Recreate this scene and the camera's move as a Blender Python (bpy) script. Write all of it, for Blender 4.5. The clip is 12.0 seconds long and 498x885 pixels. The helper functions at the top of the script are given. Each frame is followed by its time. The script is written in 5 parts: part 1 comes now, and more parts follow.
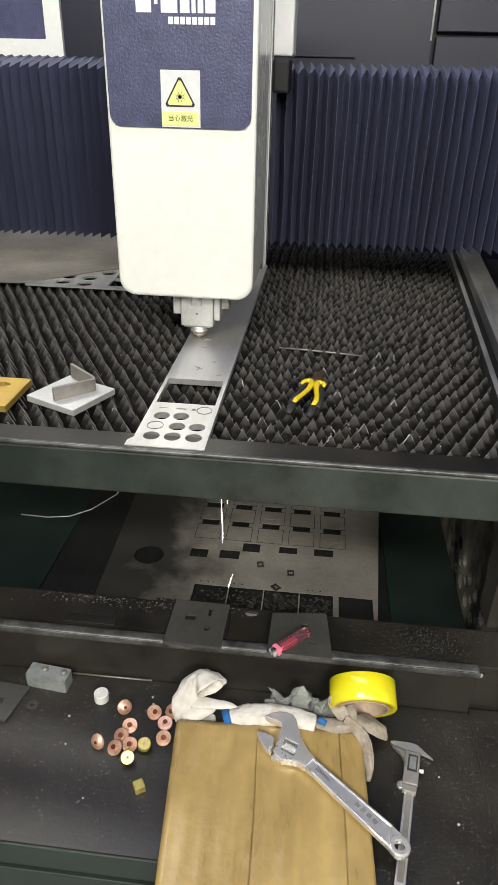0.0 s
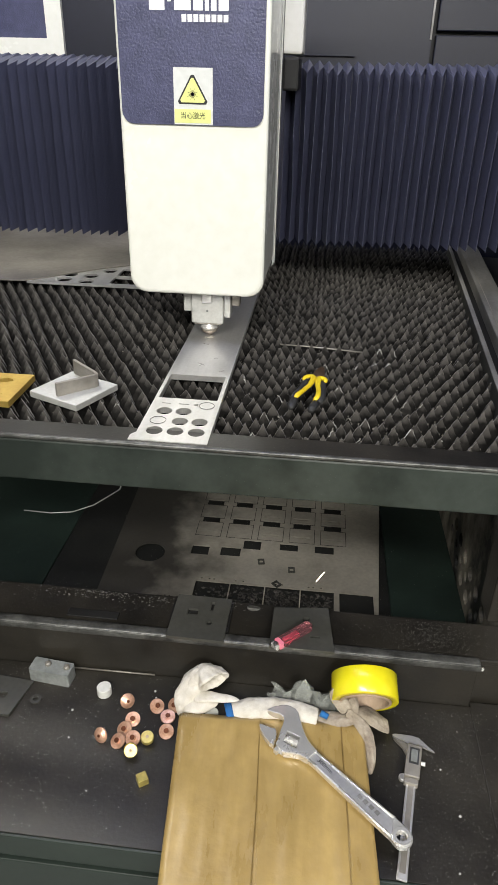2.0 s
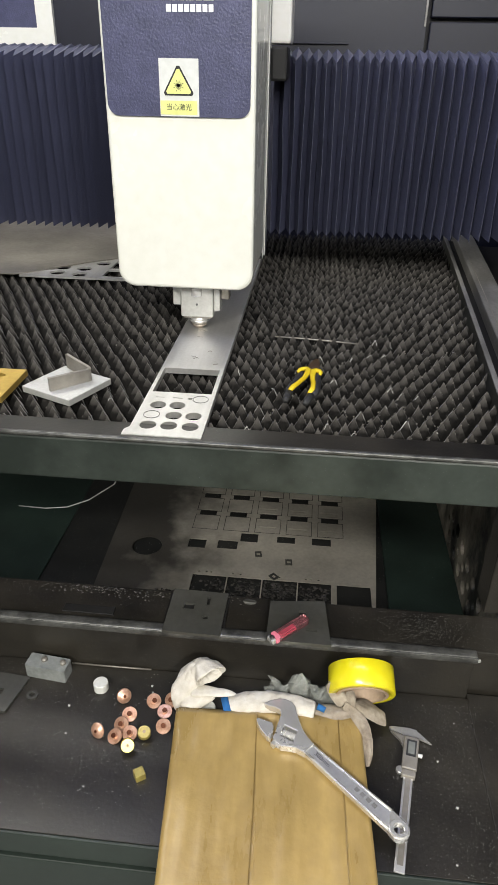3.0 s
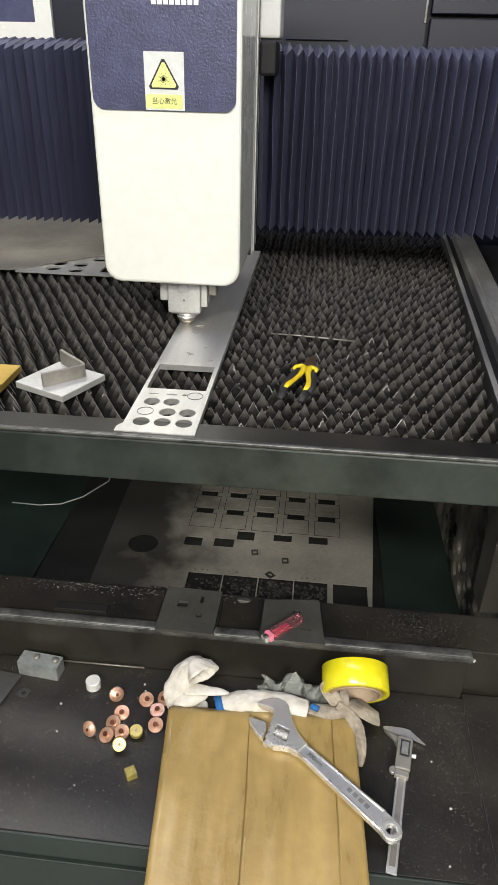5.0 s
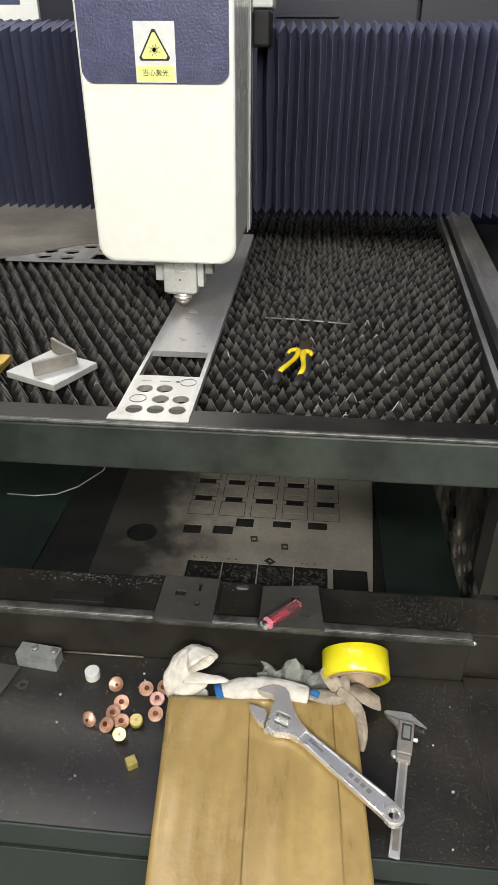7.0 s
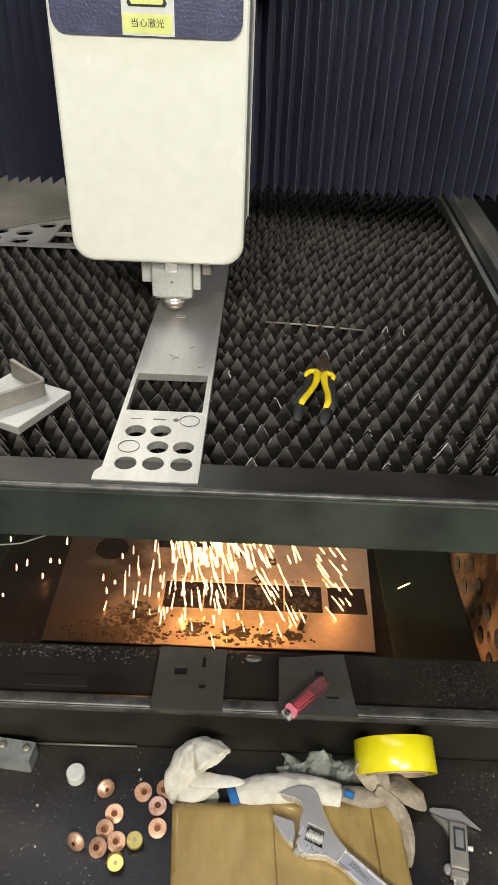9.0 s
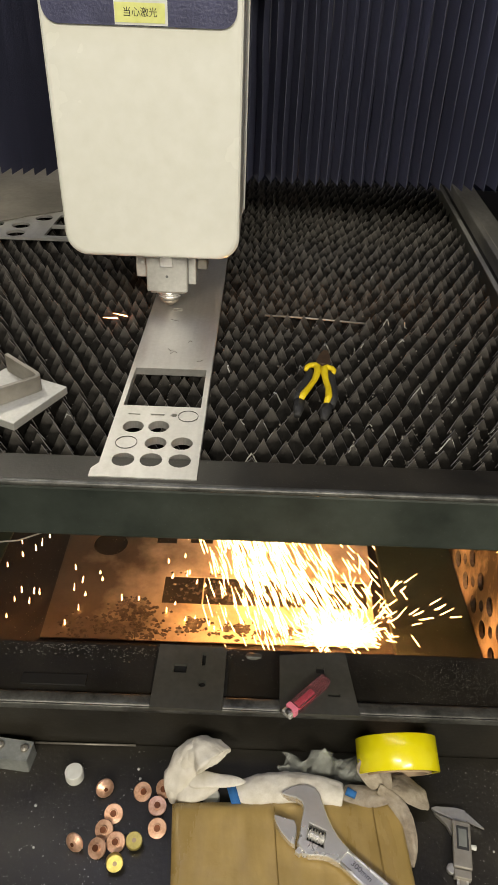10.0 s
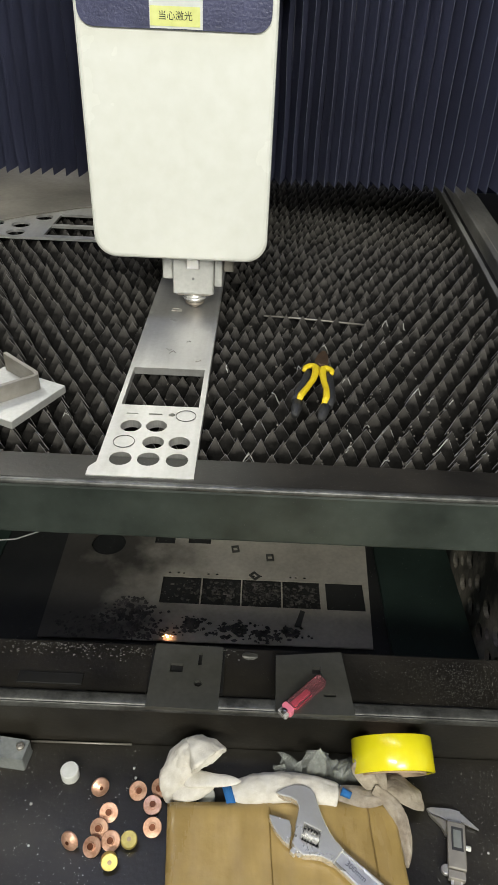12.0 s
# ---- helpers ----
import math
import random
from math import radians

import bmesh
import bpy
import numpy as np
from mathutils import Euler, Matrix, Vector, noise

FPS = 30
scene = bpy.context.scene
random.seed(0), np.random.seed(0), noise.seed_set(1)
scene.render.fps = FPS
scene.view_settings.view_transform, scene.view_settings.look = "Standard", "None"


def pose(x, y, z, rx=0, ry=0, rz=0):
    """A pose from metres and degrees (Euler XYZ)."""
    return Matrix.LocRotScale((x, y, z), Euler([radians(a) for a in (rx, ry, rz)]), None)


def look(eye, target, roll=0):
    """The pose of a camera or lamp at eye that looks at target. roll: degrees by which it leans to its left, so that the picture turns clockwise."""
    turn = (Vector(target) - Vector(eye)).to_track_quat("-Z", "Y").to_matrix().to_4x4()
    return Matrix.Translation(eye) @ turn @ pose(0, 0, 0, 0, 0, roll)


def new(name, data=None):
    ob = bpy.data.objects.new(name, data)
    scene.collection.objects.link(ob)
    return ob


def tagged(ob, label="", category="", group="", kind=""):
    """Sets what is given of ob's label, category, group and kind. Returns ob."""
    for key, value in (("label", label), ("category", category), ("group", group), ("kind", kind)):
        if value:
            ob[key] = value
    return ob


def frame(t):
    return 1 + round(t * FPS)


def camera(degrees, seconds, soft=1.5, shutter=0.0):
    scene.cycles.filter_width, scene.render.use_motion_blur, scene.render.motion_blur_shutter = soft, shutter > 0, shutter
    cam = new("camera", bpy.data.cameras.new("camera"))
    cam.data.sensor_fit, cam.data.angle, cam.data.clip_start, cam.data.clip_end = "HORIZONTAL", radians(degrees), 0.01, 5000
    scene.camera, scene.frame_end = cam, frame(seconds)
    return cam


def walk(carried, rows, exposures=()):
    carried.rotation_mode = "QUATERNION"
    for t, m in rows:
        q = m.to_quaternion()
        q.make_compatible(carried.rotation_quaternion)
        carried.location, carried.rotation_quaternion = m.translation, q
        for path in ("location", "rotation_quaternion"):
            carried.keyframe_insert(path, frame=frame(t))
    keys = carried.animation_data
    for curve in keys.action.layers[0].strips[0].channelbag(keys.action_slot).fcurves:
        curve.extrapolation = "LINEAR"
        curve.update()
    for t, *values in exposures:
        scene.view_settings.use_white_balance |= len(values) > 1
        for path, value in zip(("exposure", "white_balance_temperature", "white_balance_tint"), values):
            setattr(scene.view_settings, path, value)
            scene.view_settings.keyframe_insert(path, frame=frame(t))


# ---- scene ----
cam = camera(40.5, 12.0)
PATH = [
    (0, (0.049, 0.044, 1.037), (-0.122, 1.786, 0.071), 1.4),
    (0.5, (0.046, 0.035, 1.032), (-0.122, 1.782, 0.072), 1.2),
    (1, (0.043, 0.03, 1.029), (-0.122, 1.779, 0.074), 1.3),
    (1.5, (0.047, 0.03, 1.032), (-0.122, 1.778, 0.076), 1.2),
    (2, (0.045, 0.033, 1.031), (-0.124, 1.777, 0.066), 1.4),
    (2.5, (0.051, 0.037, 1.03), (-0.129, 1.775, 0.055), 1.2),
    (3, (0.05, 0.042, 1.031), (-0.111, 1.774, 0.044), 1.0),
    (5, (0.059, 0.05, 1.025), (-0.101, 1.779, 0.034), 1.3),
    (5.5, (0.061, 0.056, 1.026), (-0.089, 1.788, 0.037), 1.3),
    (6, (0.065, 0.057, 1.025), (-0.087, 1.789, 0.038), 1.3),
    (6.5, (0.065, 0.057, 1.021), (-0.081, 1.775, 0.008), 0.7),
    (7, (0.066, 0.063, 1.016), (-0.091, 1.773, -0.009), 0.2),
    (7.5, (0.002, 0.179, 1.018), (-0.065, 1.875, -0.039), 1.5),
    (7.7, (-0.029, 0.239, 1.028), (-0.068, 1.927, -0.045), 1.7),
    (9.5, (-0.056, 0.333, 1.004), (-0.056, 1.982, -0.129), 2.3),
    (10, (-0.056, 0.341, 1.003), (-0.055, 1.984, -0.136), 2.2),
    (10.5, (-0.055, 0.342, 1.002), (-0.052, 1.984, -0.14), 2.3),
    (11, (-0.056, 0.342, 1.0), (-0.055, 1.983, -0.144), 2.4),
    (11.5, (-0.054, 0.342, 1.002), (-0.053, 1.985, -0.139), 2.5),
    (12, (-0.053, 0.339, 1.003), (-0.051, 1.984, -0.134), 2.6),
]
walk(cam, [(t, look(eye, target, roll)) for t, eye, target, roll in PATH],
     [(0, 0.06, 6450, 10), (0.5, 0.06, 6500, 10), (0.7, -0.3, 6700, 10), (1.0, -0.2, 6600, 10), (1.5, 0.04, 6450, 10), (7.2, 0.06, 6500, 10), (9.3, -0.25, 6900, 7), (9.7, -0.38, 7100, 7), (10.0, -0.5, 7300, 8), (10.5, -0.48, 6800, 7), (10.9, -0.26, 6600, 7), (11.4, -0.22, 6500, 6), (12, -0.2, 6500, 6)])

# ---- world, lamps, exposure ----
world = bpy.data.worlds.new("workshop_air")
world.use_nodes = True
world.node_tree.nodes["Background"].inputs[0].default_value = (0.75, 0.88, 1.0, 1)
world.node_tree.nodes["Background"].inputs[1].default_value = 0.15
scene.world = world


def area_lamp(name, m, sx, sy, watts, color):
    lamp = bpy.data.lights.new(name, "AREA")
    lamp.shape, lamp.size, lamp.size_y, lamp.energy, lamp.color = "RECTANGLE", sx, sy, watts, color
    ob = new(name, lamp)
    ob.matrix_basis = m
    return ob


# two rows of hall ceiling lamps behind the viewer; a white lamp inside the hood
area_lamp("hall_ceiling_lamp", look((-0.6, -2.0, 2.95), (-0.1, 1.2, 0.3)), 1.5, 0.35, 118, (1.0, 0.97, 0.9))
area_lamp("hall_ceiling_lamp", look((1.5, -3.3, 2.95), (0.0, 1.6, 0.0)), 1.8, 0.35, 180, (1.0, 0.97, 0.9))
# unseen bluish fill lamp added under the hood to brighten the bellows
area_lamp("hood_fill_lamp", look((-0.25, 1.22, 2.34), (0.0, 2.0, 0.75)), 1.7, 0.12, 17, (0.60, 0.65, 1.0))
area_lamp("hood_back_lamp", look((-1.25, 2.3, 2.46), (-0.5, 0.9, 0.0)), 0.8, 0.5, 42, (1.0, 0.97, 0.88))


# ---- materials ----
def mat(name, color, color2=None, rough=0.5, metal=0.0, scale=8.0, fine=90.0, bump=0.15, mix=0.5, rough2=None, speck=None, streak=None, per_object=0.0, coat=0.0):
    """A surface with broad stains and fine grain; speck: a colour for small dust grains; streak: stretch of the broad stains."""
    m = bpy.data.materials.new(name)
    m.use_nodes = True
    nt = m.node_tree
    n, l = nt.nodes, nt.links
    b = n["Principled BSDF"]
    tc = n.new("ShaderNodeTexCoord")
    mp = n.new("ShaderNodeMapping")
    l.new(tc.outputs["Object"], mp.inputs["Vector"])
    if streak:
        mp.inputs["Scale"].default_value = streak
    a = n.new("ShaderNodeTexNoise")
    a.inputs["Scale"].default_value, a.inputs["Detail"].default_value, a.inputs["Roughness"].default_value = scale, 6, 0.62
    l.new(mp.outputs[0], a.inputs["Vector"])
    f = n.new("ShaderNodeTexNoise")
    f.inputs["Scale"].default_value, f.inputs["Detail"].default_value = fine, 4
    l.new(tc.outputs["Object"], f.inputs["Vector"])
    c2 = color2 or tuple(c * 0.55 for c in color)
    ramp = n.new("ShaderNodeValToRGB")
    ramp.color_ramp.elements[0].position, ramp.color_ramp.elements[1].position = 0.5 - 0.22 * (1.2 - mix), 0.5 + 0.25
    ramp.color_ramp.elements[0].color, ramp.color_ramp.elements[1].color = (*c2, 1), (*color, 1)
    l.new(a.outputs["Fac"], ramp.inputs[0])
    g = n.new("ShaderNodeMix")
    g.data_type, g.blend_type = "RGBA", "OVERLAY"
    g.inputs["Factor"].default_value = 0.19
    l.new(ramp.outputs[0], g.inputs["A"])
    l.new(f.outputs["Fac"], g.inputs["B"])
    out = g.outputs["Result"]
    if per_object:
        oi = n.new("ShaderNodeObjectInfo")
        hv = n.new("ShaderNodeHueSaturation")
        mr = n.new("ShaderNodeMapRange")
        mr.inputs["To Min"].default_value, mr.inputs["To Max"].default_value = 1 - per_object, 1 + per_object
        l.new(oi.outputs["Random"], mr.inputs["Value"])
        l.new(mr.outputs[0], hv.inputs["Value"])
        l.new(out, hv.inputs["Color"])
        out = hv.outputs[0]
    if speck:
        v = n.new("ShaderNodeTexVoronoi")
        v.inputs["Scale"].default_value = speck[1]
        l.new(tc.outputs["Object"], v.inputs["Vector"])
        big = n.new("ShaderNodeTexNoise")
        big.inputs["Scale"].default_value, big.inputs["Detail"].default_value = speck[1] * 0.12, 3
        l.new(tc.outputs["Object"], big.inputs["Vector"])
        th = n.new("ShaderNodeMath")
        th.operation = "MULTIPLY"
        th.inputs[1].default_value = speck[2]
        l.new(big.outputs["Fac"], th.inputs[0])
        lt = n.new("ShaderNodeMath")
        lt.operation = "LESS_THAN"
        l.new(v.outputs["Distance"], lt.inputs[0])
        l.new(th.outputs[0], lt.inputs[1])
        k = n.new("ShaderNodeMix")
        k.data_type = "RGBA"
        l.new(lt.outputs[0], k.inputs["Factor"])
        l.new(out, k.inputs["A"])
        k.inputs["B"].default_value = (*speck[0], 1)
        out = k.outputs["Result"]
    l.new(out, b.inputs["Base Color"])
    rr = n.new("ShaderNodeMapRange")
    rr.inputs["To Min"].default_value, rr.inputs["To Max"].default_value = rough, rough2 if rough2 is not None else min(1, rough + 0.18)
    l.new(a.outputs["Fac"], rr.inputs["Value"])
    l.new(rr.outputs[0], b.inputs["Roughness"])
    b.inputs["Metallic"].default_value = metal
    b.inputs["Coat Weight"].default_value = coat
    if bump:
        bp = n.new("ShaderNodeBump")
        bp.inputs["Strength"].default_value, bp.inputs["Distance"].default_value = bump, 0.002
        l.new(f.outputs["Fac"], bp.inputs["Height"])
        l.new(bp.outputs[0], b.inputs["Normal"])
    return m


def glow(name, color, strength):
    m = bpy.data.materials.new(name)
    m.use_nodes = True
    b = m.node_tree.nodes["Principled BSDF"]
    b.inputs["Base Color"].default_value = (0.02, 0.01, 0.0, 1)
    b.inputs["Emission Color"].default_value, b.inputs["Emission Strength"].default_value = (*color, 1), strength
    return m


def clear(name, color, rough, ior=1.45, transmission=1.0):
    m = bpy.data.materials.new(name)
    m.use_nodes = True
    b = m.node_tree.nodes["Principled BSDF"]
    b.inputs["Base Color"].default_value, b.inputs["Roughness"].default_value = (*color, 1), rough
    b.inputs["Transmission Weight"].default_value, b.inputs["IOR"].default_value = transmission, ior
    return m


M = {
    "black": mat("black_gloss_paint", (0.036, 0.0315, 0.024), (0.010, 0.009, 0.0075), 0.2, 0, 4, 150, 0.16, speck=((0.15, 0.145, 0.13), 430, 0.2), rough2=0.55, mix=0.8),
    "lip": mat("worn_black_edge", (0.17, 0.17, 0.16), (0.045, 0.045, 0.043), 0.3, 0.5, 25, 200, 0.2),
    "green": mat("dark_green_paint", (0.024, 0.034, 0.028), (0.014, 0.02, 0.017), 0.3, 0, 6, 60, 0.1, rough2=0.55),
    "beamgreen": mat("beam_green_paint", (0.054, 0.066, 0.057), (0.011, 0.016, 0.013), 0.36, 0, 5, 90, 0.1, mix=0.75, speck=((0.2, 0.2, 0.18), 500, 0.08), rough2=0.5),
    "pan": mat("sooty_pan", (0.02, 0.02, 0.018), (0.008, 0.009, 0.008), 0.5, 0.0, 6, 70, 0.3, speck=((0.3, 0.29, 0.26), 120, 0.16)),
    "pan_green": mat("pan_green_paint", (0.026, 0.045, 0.035), (0.012, 0.02, 0.016), 0.4, 0, 4, 60, 0.1, speck=((0.3, 0.3, 0.27), 90, 0.1)),
    "scuffed": mat("scuffed_side_plate", (0.62, 0.56, 0.45), (0.018, 0.019, 0.017), 0.5, 0, 6, 60, 0.25, mix=0.85, streak=(1, 0.55, 1.3)),
    "slat": mat("sooty_shaded_slat_steel", (0.021, 0.0195, 0.018), (0.005, 0.0048, 0.0046), 0.6, 0.0, 22, 160, 0.6, per_object=0.25, rough2=0.85),
    "slatedge": mat("worn_lit_slat_edge", (0.40, 0.385, 0.36), (0.12, 0.115, 0.11), 0.4, 0.3, 26, 150, 0.3, mix=0.6, rough2=0.7),
    "slag": mat("slag_crust", (0.3, 0.28, 0.25), (0.1, 0.09, 0.08), 0.6, 0.1, 60, 220, 0.6, per_object=0.4),
    "steel": mat("brushed_steel", (0.74, 0.73, 0.71), (0.60, 0.59, 0.57), 0.3, 0.8, 6, 160, 0.06, streak=(6, 0.6, 6), rough2=0.5),
    "dullsteel": mat("dull_sheet_steel", (0.42, 0.39, 0.345), (0.22, 0.205, 0.18), 0.36, 0.55, 5, 90, 0.1, rough2=0.6),
    "pad": mat("dark_plate_steel", (0.10, 0.098, 0.088), (0.06, 0.06, 0.053), 0.35, 0.4, 8, 120, 0.08, rough2=0.5),
    "soot": mat("soot_crust", (0.12, 0.11, 0.10), (0.018, 0.016, 0.015), 0.7, 0.1, 40, 200, 0.7),
    "white": mat("white_enamel", (0.745, 0.745, 0.685), (0.72, 0.72, 0.66), 0.22, 0, 2, 40, 0.02, rough2=0.32, coat=0.3),
    "greyenamel": mat("grey_enamel", (0.75, 0.74, 0.69), (0.66, 0.65, 0.61), 0.35, 0, 3, 60, 0.04),
    "panel": mat("blue_black_textured_panel", (0.066, 0.070, 0.14), (0.044, 0.047, 0.095), 0.36, 0.1, 30, 260, 0.55, rough2=0.52),
    "bellows": mat("navy_bellows_cloth", (0.057, 0.061, 0.102), (0.037, 0.04, 0.07), 0.5, 0, 12, 300, 0.35, streak=(1, 1, 0.3), per_object=0.12),
    "bellowsridge": mat("lit_bellows_ridge", (0.068, 0.073, 0.108), (0.042, 0.046, 0.072), 0.6, 0, 30, 300, 0.3),
    "wall": mat("dark_blue_enclosure", (0.0065, 0.008, 0.020), (0.0045, 0.0055, 0.014), 0.4, 0, 2, 50, 0.1),
    "bracket": mat("black_bracket", (0.014, 0.0135, 0.013), None, 0.5, 0.2, 10, 100, 0.1),
    "chrome": mat("satin_chrome", (0.90, 0.885, 0.86), (0.78, 0.77, 0.75), 0.15, 0.72, 14, 180, 0.1, rough2=0.36),
    "railsteel": mat("worn_rail_steel", (0.38, 0.37, 0.35), (0.16, 0.155, 0.145), 0.4, 0.4, 12, 120, 0.2, mix=0.6, streak=(1, 0.3, 1)),
    "chromed": mat("dark_chrome_thread", (0.3, 0.3, 0.3), (0.1, 0.1, 0.1), 0.25, 1.0, 30, 180, 0.05),
    "copper": mat("worn_copper", (0.90, 0.58, 0.43), (0.55, 0.30, 0.19), 0.28, 0.7, 70, 300, 0.15, per_object=0.35),
    "hotcopper": mat("heat_darkened_copper", (0.52, 0.45, 0.38), (0.3, 0.26, 0.22), 0.35, 0.7, 60, 300, 0.1),
    "brass": mat("brass", (0.8, 0.67, 0.2), (0.5, 0.4, 0.12), 0.3, 0.7, 60, 300, 0.1, per_object=0.15),
    "boreshade": mat("bore_shade_copper", (0.2, 0.07, 0.035), None, 0.4, 0.8, 50, 200, 0.1),
    "whiteplastic": mat("white_plastic", (0.68, 0.68, 0.64), (0.58, 0.58, 0.55), 0.4, 0, 20, 100, 0.05),
    "kraft": mat("brown_kraft_film", (0.44, 0.31, 0.115), (0.30, 0.205, 0.072), 0.17, 0, 7, 40, 0.5, rough2=0.42, streak=(2.6, 0.6, 1), mix=0.7),
    "kraftedge": mat("kraft_edge", (0.42, 0.31, 0.13), (0.26, 0.19, 0.08), 0.4, 0, 20, 80, 0.2),
    "glove": mat("white_cotton_knit", (0.76, 0.73, 0.67), (0.50, 0.46, 0.39), 0.85, 0, 25, 700, 0.3),
    "glovedirty": mat("soiled_cotton_knit", (0.52, 0.46, 0.37), (0.21, 0.17, 0.13), 0.9, 0, 30, 700, 0.3, mix=0.7),
    "bluehem": mat("blue_hem", (0.02, 0.16, 0.42), (0.015, 0.1, 0.3), 0.8, 0, 40, 400, 0.5),
    "tape": mat("yellow_tape", (0.83, 0.76, 0.02), (0.72, 0.62, 0.01), 0.16, 0, 5, 34, 0.35, coat=0.4),
    "card": mat("cardboard_core", (0.48, 0.36, 0.25), (0.36, 0.26, 0.17), 0.8, 0, 30, 200, 0.2),
    "film": clear("clear_plastic_film", (0.95, 0.98, 0.92), 0.03, 1.5, 0.6),
    "pink": clear("pink_clear_plastic", (0.97, 0.48, 0.53), 0.08, 1.4, 0.93),
    "yellow": mat("yellow_rubber_grip", (0.78, 0.6, 0.02), (0.65, 0.46, 0.01), 0.42, 0, 20, 200, 0.15),
    "blackgrip": mat("black_rubber_grip", (0.025, 0.025, 0.025), None, 0.6, 0, 20, 200, 0.15),
    "ironplier": mat("oiled_plier_steel", (0.24, 0.15, 0.09), (0.12, 0.08, 0.05), 0.4, 0.8, 30, 200, 0.15),
    "gold": mat("yellow_passivated_plate", (0.66, 0.47, 0.13), (0.5, 0.34, 0.08), 0.32, 0.7, 10, 120, 0.1),
    "alu": mat("pale_aluminium", (0.58, 0.58, 0.555), (0.46, 0.46, 0.44), 0.42, 0.5, 8, 160, 0.08),
    "lcd": mat("grey_display", (0.22, 0.23, 0.22), (0.16, 0.17, 0.165), 0.06, 0, 8, 60, 0.0),
    "darkplastic": mat("dark_plastic", (0.05, 0.05, 0.052), None, 0.35, 0, 20, 100, 0.05),
    "paper": mat("sticker_white", (0.62, 0.63, 0.61), (0.58, 0.59, 0.57), 0.4, 0, 20, 80, 0.02),
    "signyellow": mat("sticker_yellow", (0.70, 0.72, 0.27), (0.64, 0.66, 0.22), 0.4, 0, 20, 80, 0.02),
    "ink": mat("printing_ink", (0.02, 0.02, 0.02), None, 0.5, 0, 20, 80, 0.0),
    "whiteprint": mat("white_print", (0.85, 0.85, 0.85), (0.8, 0.8, 0.8), 0.4, 0, 20, 80, 0.0),
    "duskgrit": mat("grey_grit", (0.17, 0.165, 0.15), (0.06, 0.058, 0.053), 0.6, 0.1, 60, 220, 0.4),
    "grit": mat("pale_grit", (0.6, 0.59, 0.56), (0.35, 0.35, 0.33), 0.6, 0, 40, 200, 0.2),
    "floor": mat("hall_floor", (0.3, 0.31, 0.3), (0.22, 0.23, 0.22), 0.5, 0, 2, 40, 0.1),
    "hallwall": mat("hall_wall", (0.66, 0.67, 0.65), (0.58, 0.59, 0.57), 0.7, 0, 1, 30, 0.1),
    "spark": glow("burning_spark", (1.0, 0.40, 0.12), 88.0),
    "redspark": glow("red_hot_spark", (1.0, 0.22, 0.08), 160.0),
    "plasma": glow("violet_plasma", (0.62, 0.14, 1.0), 45.0),
    "thread": glow("white_hot_drop", (1.0, 0.9, 0.75), 25.0),
    "ember": glow("ember", (1.0, 0.42, 0.2), 40.0),
}


def sooty_sheet():
    """Dull sheet steel with an uneven soot film that thickens towards one end."""
    m = mat("sooty_scrap_sheet", (0.60, 0.56, 0.47), (0.40, 0.37, 0.31), 0.32, 0.35, 5, 90, 0.1, rough2=0.55)
    n, l = m.node_tree.nodes, m.node_tree.links
    b = n["Principled BSDF"]
    base = b.inputs["Base Color"].links[0].from_socket
    tc = n.new("ShaderNodeTexCoord")
    sx = n.new("ShaderNodeSeparateXYZ")
    l.new(tc.outputs["Object"], sx.inputs[0])
    ns = n.new("ShaderNodeTexNoise")
    ns.inputs["Scale"].default_value, ns.inputs["Detail"].default_value = 9, 8
    l.new(tc.outputs["Object"], ns.inputs["Vector"])
    ad = n.new("ShaderNodeMath")
    ad.operation = "MULTIPLY_ADD"
    l.new(ns.outputs["Fac"], ad.inputs[0])
    ad.inputs[1].default_value = 0.5
    l.new(sx.outputs["X"], ad.inputs[2])
    mr = n.new("ShaderNodeMapRange")
    mr.inputs["From Min"].default_value, mr.inputs["From Max"].default_value = -0.17, 0.07
    mr.inputs["To Min"].default_value, mr.inputs["To Max"].default_value = 0.9, 0.0
    l.new(ad.outputs[0], mr.inputs["Value"])
    k = n.new("ShaderNodeMix")
    k.data_type = "RGBA"
    l.new(mr.outputs[0], k.inputs["Factor"])
    l.new(base, k.inputs["A"])
    k.inputs["B"].default_value = (0.03, 0.028, 0.025, 1)
    l.new(k.outputs["Result"], b.inputs["Base Color"])
    return m


def lit_tips(m, low, high, color):
    """Paints lit tooth tips of rubbed bare metal and slag dust, above shaded bodies."""
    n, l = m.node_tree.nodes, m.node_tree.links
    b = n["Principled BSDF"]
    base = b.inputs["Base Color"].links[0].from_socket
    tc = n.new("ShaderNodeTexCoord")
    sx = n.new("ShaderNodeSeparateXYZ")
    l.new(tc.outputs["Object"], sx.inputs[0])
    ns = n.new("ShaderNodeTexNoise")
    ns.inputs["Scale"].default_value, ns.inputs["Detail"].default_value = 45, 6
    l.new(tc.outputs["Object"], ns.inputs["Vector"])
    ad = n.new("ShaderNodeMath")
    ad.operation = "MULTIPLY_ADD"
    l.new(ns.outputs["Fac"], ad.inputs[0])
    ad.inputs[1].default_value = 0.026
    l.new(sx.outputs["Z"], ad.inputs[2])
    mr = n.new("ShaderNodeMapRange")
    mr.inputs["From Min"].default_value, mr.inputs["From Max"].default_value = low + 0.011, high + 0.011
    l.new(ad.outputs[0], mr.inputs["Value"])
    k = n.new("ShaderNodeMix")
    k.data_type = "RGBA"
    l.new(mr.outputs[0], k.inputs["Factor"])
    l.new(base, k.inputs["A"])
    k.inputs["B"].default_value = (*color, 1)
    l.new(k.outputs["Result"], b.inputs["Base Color"])


